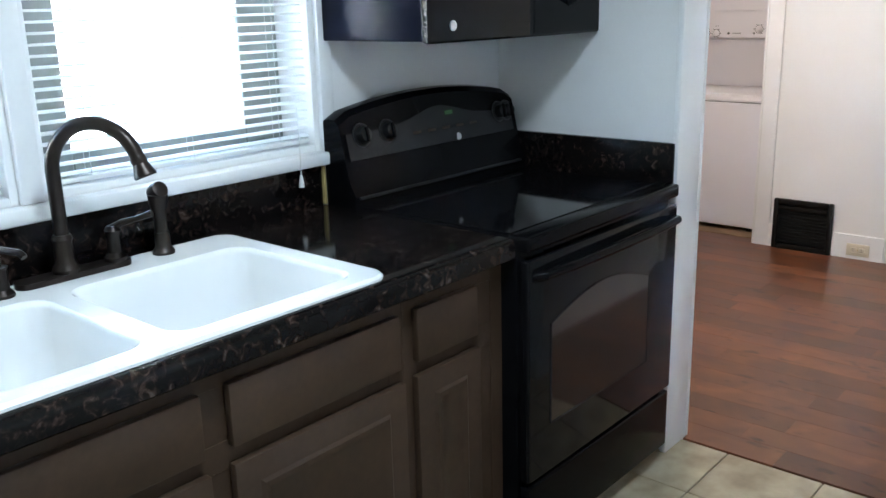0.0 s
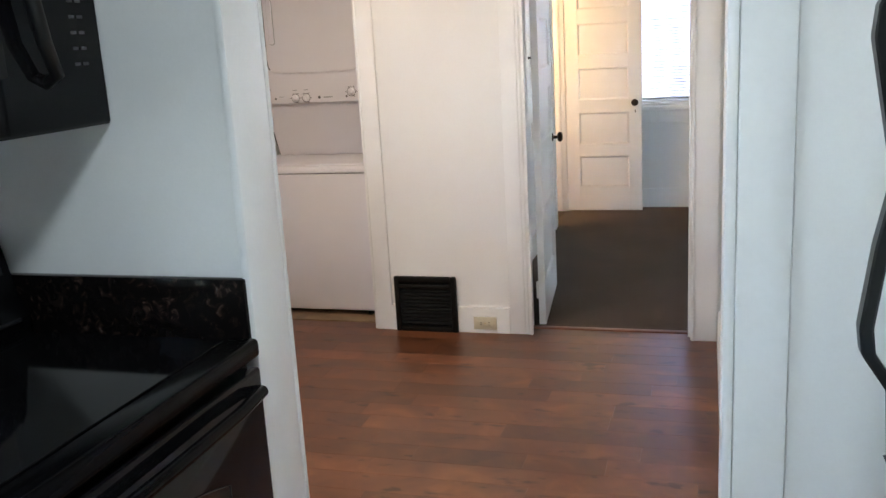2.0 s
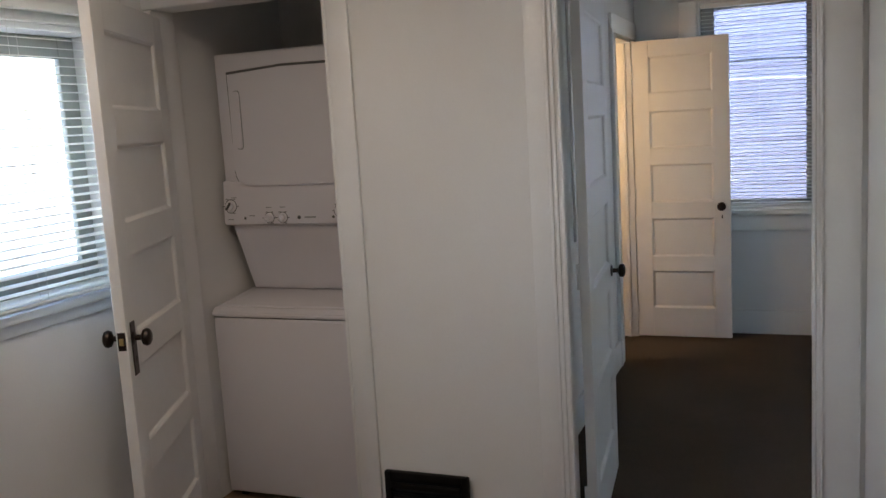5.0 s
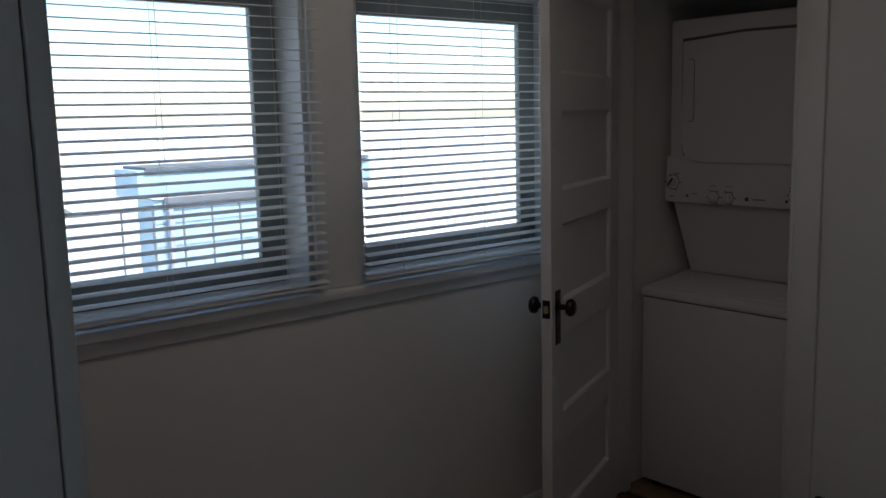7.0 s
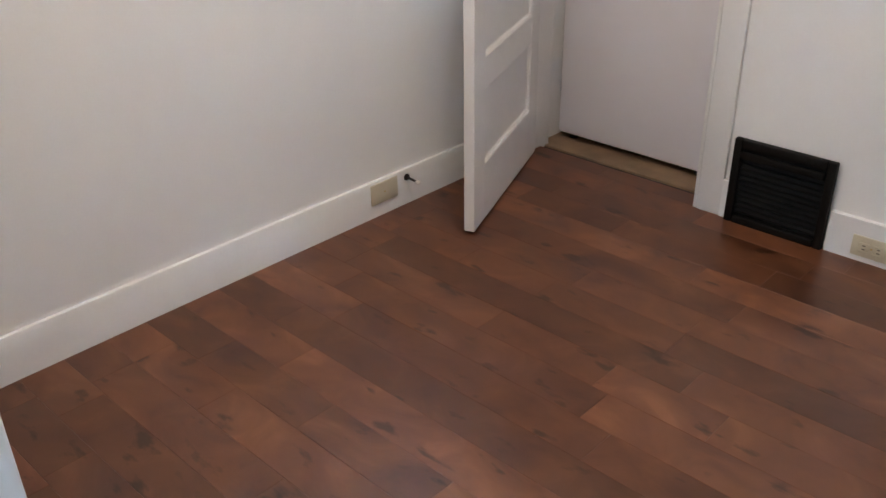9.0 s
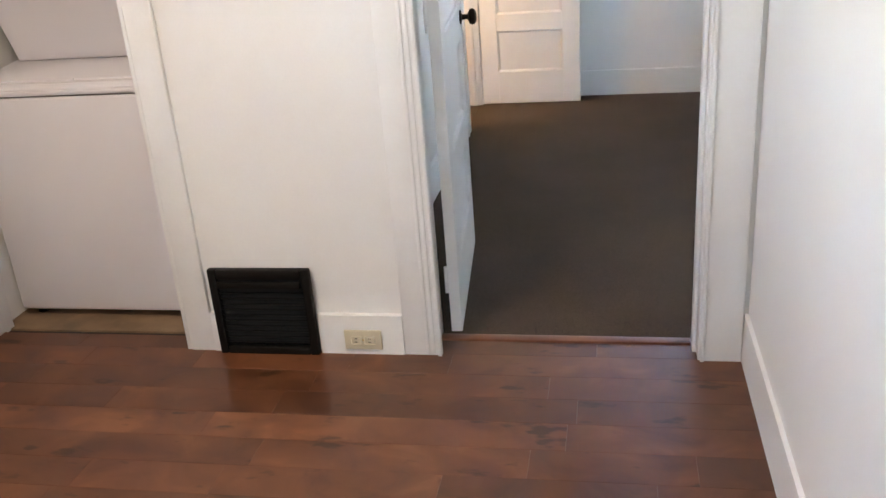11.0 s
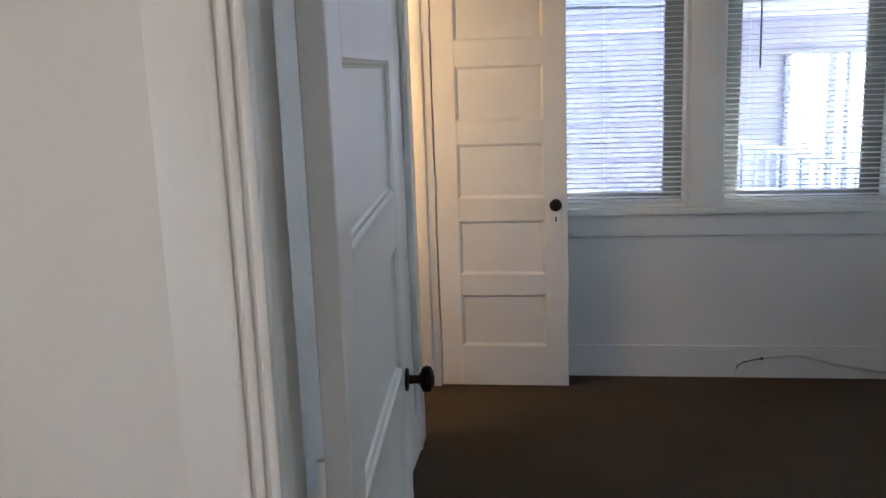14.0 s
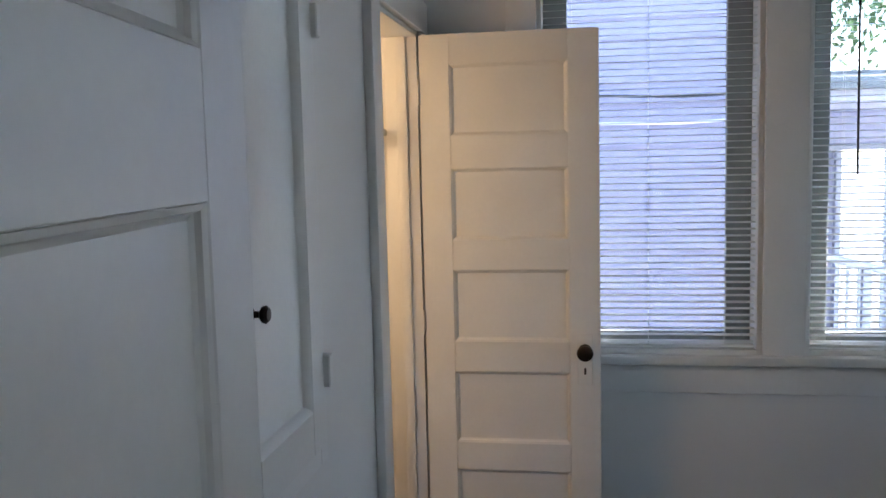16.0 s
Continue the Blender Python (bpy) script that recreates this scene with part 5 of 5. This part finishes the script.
part("roof", box(bmn(), -7.3, 1.5, 11.1, 20, 6.55, 6.8), ROOF, nb)

for k, (za, zb2) in enumerate(((1.965, 1.985), (1.80, 1.815))):
    wire = thing("wall_cable", pose(0, 11.5, 0), "thin slack cable strung along the lavender siding", "cable", "cables along the siding")
    part("sheath", tube(bmn(), [(-5 + 0.5 * j, 0.01 * math.sin(j * 1.7), za + (zb2 - za) * j / 12 + 0.012 * math.sin(j * 2.1 + k)) for j in range(13)], 0.009, 6), (RUBBER, CORD)[k], wire)
    for j in (1, 5, 9):
        part("clip", box(bmn(), -5 + 0.5 * j - 0.012, -5 + 0.5 * j + 0.012, -0.012, 0.10, za - 0.014, za + 0.03, 0.002, 1), CORD, wire)

ob = thing("outbuilding", pose(0, 0.35, -1.0), "pale blue flat-roofed outbuilding behind a wire fence", "outbuilding")
siding_wall(ob, SIDING_B, (-9.0, 6.0), (-9.0, 8.7), 0.0, 1.75, 0.25, out=1)
siding_wall(ob, SIDING_B, (-9.45, 6.0), (-9.06, 6.0), 0.0, 1.75, 0.25)
part("fascia", box(bmn(), -9.6, -8.95, 5.82, 8.8, 1.78, 2.08, 0.01), SIDING_B, ob)
part("gutter", box(bmn(), -8.985, -8.93, 6.1, 8.75, 1.70, 1.775, 0.01), ROOF, ob, "dark shaded gutter line")
part("roof", box(bmn(), -9.55, -8.9, 5.9, 8.75, 2.08, 2.11), ROOF, ob)
part("downpipe", tube(bmn(), [(-8.93, 6.15, 0.0), (-8.93, 6.15, 1.7)], 0.04, 8), WHITE_WOOD_SHADED, ob)

fence = thing("wire_fence", pose(-8.2, 0.3, -1.0), "thin metal fence with upright rods before the outbuilding", "fence")
part("top_rail", tube(bmn(), [(0, 4.0, 1.74), (0, 8.0, 1.74)], 0.015, 6), ROOF, fence)
rod = bmn()
tube(rod, [(0, 0, 0), (0, 0, 1.74)], 0.012, 6)
rod_me = mesh_of("rod", rod, ROOF)
for k in range(9):
    r = new("rod", rod_me)
    r.parent = fence
    r.location = (0, 5.4 + 0.31 * k, 0)

far = thing("far_house", pose(-26, 9.6, -1.0), "small distant white house with a grey roof", "house")
part("wall", box(bmn(), -3, 0, -0.6, 1.6, -2.2, -0.4, 0.02), WHITE_WOOD_SHADED, far)
bm = bmn()
extrude_profile(bm, [(-0.9, -0.4), (1.9, -0.4), (0.5, 0.5)], lambda a, b, k: (-3.2 + 3.4 * k, a, b))
part("roof", bm, ROOF, far)

# the neighbour's covered porch
pr = thing("porch", pose(0, 0, 0), "white covered porch with posts, board ceiling and sloping stair rail", "porch")
part("floor", box(bmn(), 1.12, 6.0, 12.9, 14.4, -0.25, -0.1, 0.01), WHITE_WOOD_SHADED, pr)
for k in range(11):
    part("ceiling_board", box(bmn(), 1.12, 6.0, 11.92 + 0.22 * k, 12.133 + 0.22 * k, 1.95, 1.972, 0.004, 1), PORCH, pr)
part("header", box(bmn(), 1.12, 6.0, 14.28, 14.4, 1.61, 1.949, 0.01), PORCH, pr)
part("header_trim", box(bmn(), 1.12, 6.0, 14.25, 14.279, 1.60, 1.66, 0.006), WHITE_WOOD_SHADED, pr)
part("fascia", box(bmn(), 1.12, 6.0, 11.86, 11.915, 1.93, 2.07, 0.006), WHITE_WOOD_SHADED, pr)
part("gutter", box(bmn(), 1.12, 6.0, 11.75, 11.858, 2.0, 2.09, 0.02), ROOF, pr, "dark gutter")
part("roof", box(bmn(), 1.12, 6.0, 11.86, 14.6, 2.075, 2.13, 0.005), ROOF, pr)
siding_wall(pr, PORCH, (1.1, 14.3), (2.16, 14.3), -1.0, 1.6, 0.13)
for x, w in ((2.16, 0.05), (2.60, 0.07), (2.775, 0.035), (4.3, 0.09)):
    part("post", box(bmn(), x, x + w, 14.22, 14.3, -0.1, 1.6, 0.008), WHITE_WOOD_SHADED, pr)
p0, p1 = Vector((1.30, 12.4, 0.90)), Vector((3.1, 13.6, 0.39))
part("handrail", tube(bmn(), [tuple(p0), tuple(p1)], 0.035, 10), WHITE_WOOD_SHADED, pr, "sloping pale handrail")
part("bottom_rail", tube(bmn(), [tuple(p0 - Vector((0, 0, 0.6))), tuple(p1 - Vector((0, 0, 0.6)))], 0.02, 8), WHITE_WOOD_SHADED, pr)
bal = mesh_of("baluster", box(bmn(), -0.011, 0.011, -0.011, 0.011, -0.60, -0.02, 0.002, 1), WHITE_WOOD_SHADED)
for k in range(17):
    b = new("baluster", bal)
    b.parent = pr
    b.location = p0.lerp(p1, (k + 0.5) / 17)
for u in (0.09, 0.42, 0.98):
    q = p0.lerp(p1, u)
    part("newel_post", box(bmn(), q.x - 0.035, q.x + 0.035, q.y - 0.035, q.y + 0.035, -1.0, q.z + 0.03, 0.006), WHITE_WOOD_SHADED, pr)


def tree(x, y, h, spread, seed):
    rnd = random.Random(seed)
    t = thing("tree", pose(x, y, -1.0), "broad green street tree with light showing through", "tree")
    bm = bmn()
    tube(bm, [(0, 0, -0.1), (0.05, 0.02, h * 0.25), (0.02, 0.1, h * 0.5), (0.1, 0.05, h * 0.8)], [0.2, 0.16, 0.12, 0.05], 10)
    tips = []
    for k in range(9):
        a, z = rnd.uniform(0, 6.28), h * rnd.uniform(0.35, 0.7)
        e = Vector((math.cos(a) * spread * rnd.uniform(0.5, 0.9), math.sin(a) * spread * rnd.uniform(0.5, 0.9), h * rnd.uniform(0.6, 0.98)))
        tube(bm, [(0.05, 0.05, z), (e.x * 0.5, e.y * 0.5, z + (e.z - z) * 0.6), tuple(e)], [0.06, 0.04, 0.015], 6)
        tips.append(e)
    part("trunk", bm, BARK, t)
    vs, fs = [], []
    for e in tips:
        for _ in range(420):
            c = e + Vector((rnd.gauss(0, spread * 0.24), rnd.gauss(0, spread * 0.24), rnd.gauss(0, h * 0.09)))
            q = Euler((rnd.uniform(0, 6), rnd.uniform(0, 6), rnd.uniform(0, 6))).to_matrix()
            s = rnd.uniform(0.05, 0.11)
            i = len(vs)
            vs += [c + q @ Vector(p) * s for p in ((-1, 0, 0), (0, -0.45, 0.1), (1, 0, 0), (0, 0.45, 0.1))]
            fs.append((i, i + 1, i + 2, i + 3))
    me = bpy.data.meshes.new("crown")
    me.from_pydata(vs, [], fs)
    me.materials.append(LEAF)
    c = new("crown", me)
    c.parent = t


tree(5.6, 19.0, 7.5, 2.8, 4)
tree(12.4, 58.0, 5.2, 2.2, 9)

# ---- floors laid last ----
fl = bpy.data.objects["floor_laundry"]
rnd = random.Random(12)
PW = 0.122
y = P1 - 0.006
row = 0
while y < A1 - 0.06:
    y2 = min(y + PW, A1 - 0.052)
    xs = LX - 0.02
    first = True
    while xs < SX + 0.02:
        ln = rnd.uniform(0.12, 0.5) if first else rnd.choice((0.3, 0.42, 0.55, 0.7, 0.9, 1.1)) * rnd.uniform(0.92, 1.08)
        first = False
        xe = min(xs + ln, SX + 0.02)
        if SX + 0.02 - xe < 0.08:
            xe = SX + 0.02
        w2, d2 = (xe - xs) / 2, (y2 - y) / 2
        me = mesh_of("floorboard", box(bmn(), -w2 + 0.0001, w2 - 0.0001, -d2 + 0.0001, d2 - 0.0001, -0.012, 0.0, 0.0006, 1), WOOD)
        o = new("floorboard", me)
        o.parent = fl
        o.location = ((xs + xe) / 2, (y + y2) / 2, rnd.uniform(-0.0003, 0.0002))
        xs = xe
    y = y2
    row += 1
kf = bpy.data.objects["floor_kitchen"]
tile_me = mesh_of("floor_tile", box(bmn(), -0.1505, 0.1505, -0.1505, 0.1505, -0.008, 0.0, 0.0022, 1), TILE)
j = 0
while P1 - 0.016 - 0.305 * (j + 1) > KY0 + 0.0:
    i = 0
    while CFX - 0.1 + 0.305 * i < RX - 0.1:
        o = new("floor_tile", tile_me)
        o.parent = kf
        o.location = (CFX - 0.1 + 0.1525 + 0.305 * i, P1 - 0.016 - 0.1525 - 0.305 * j, 0)
        i += 1
    j += 1
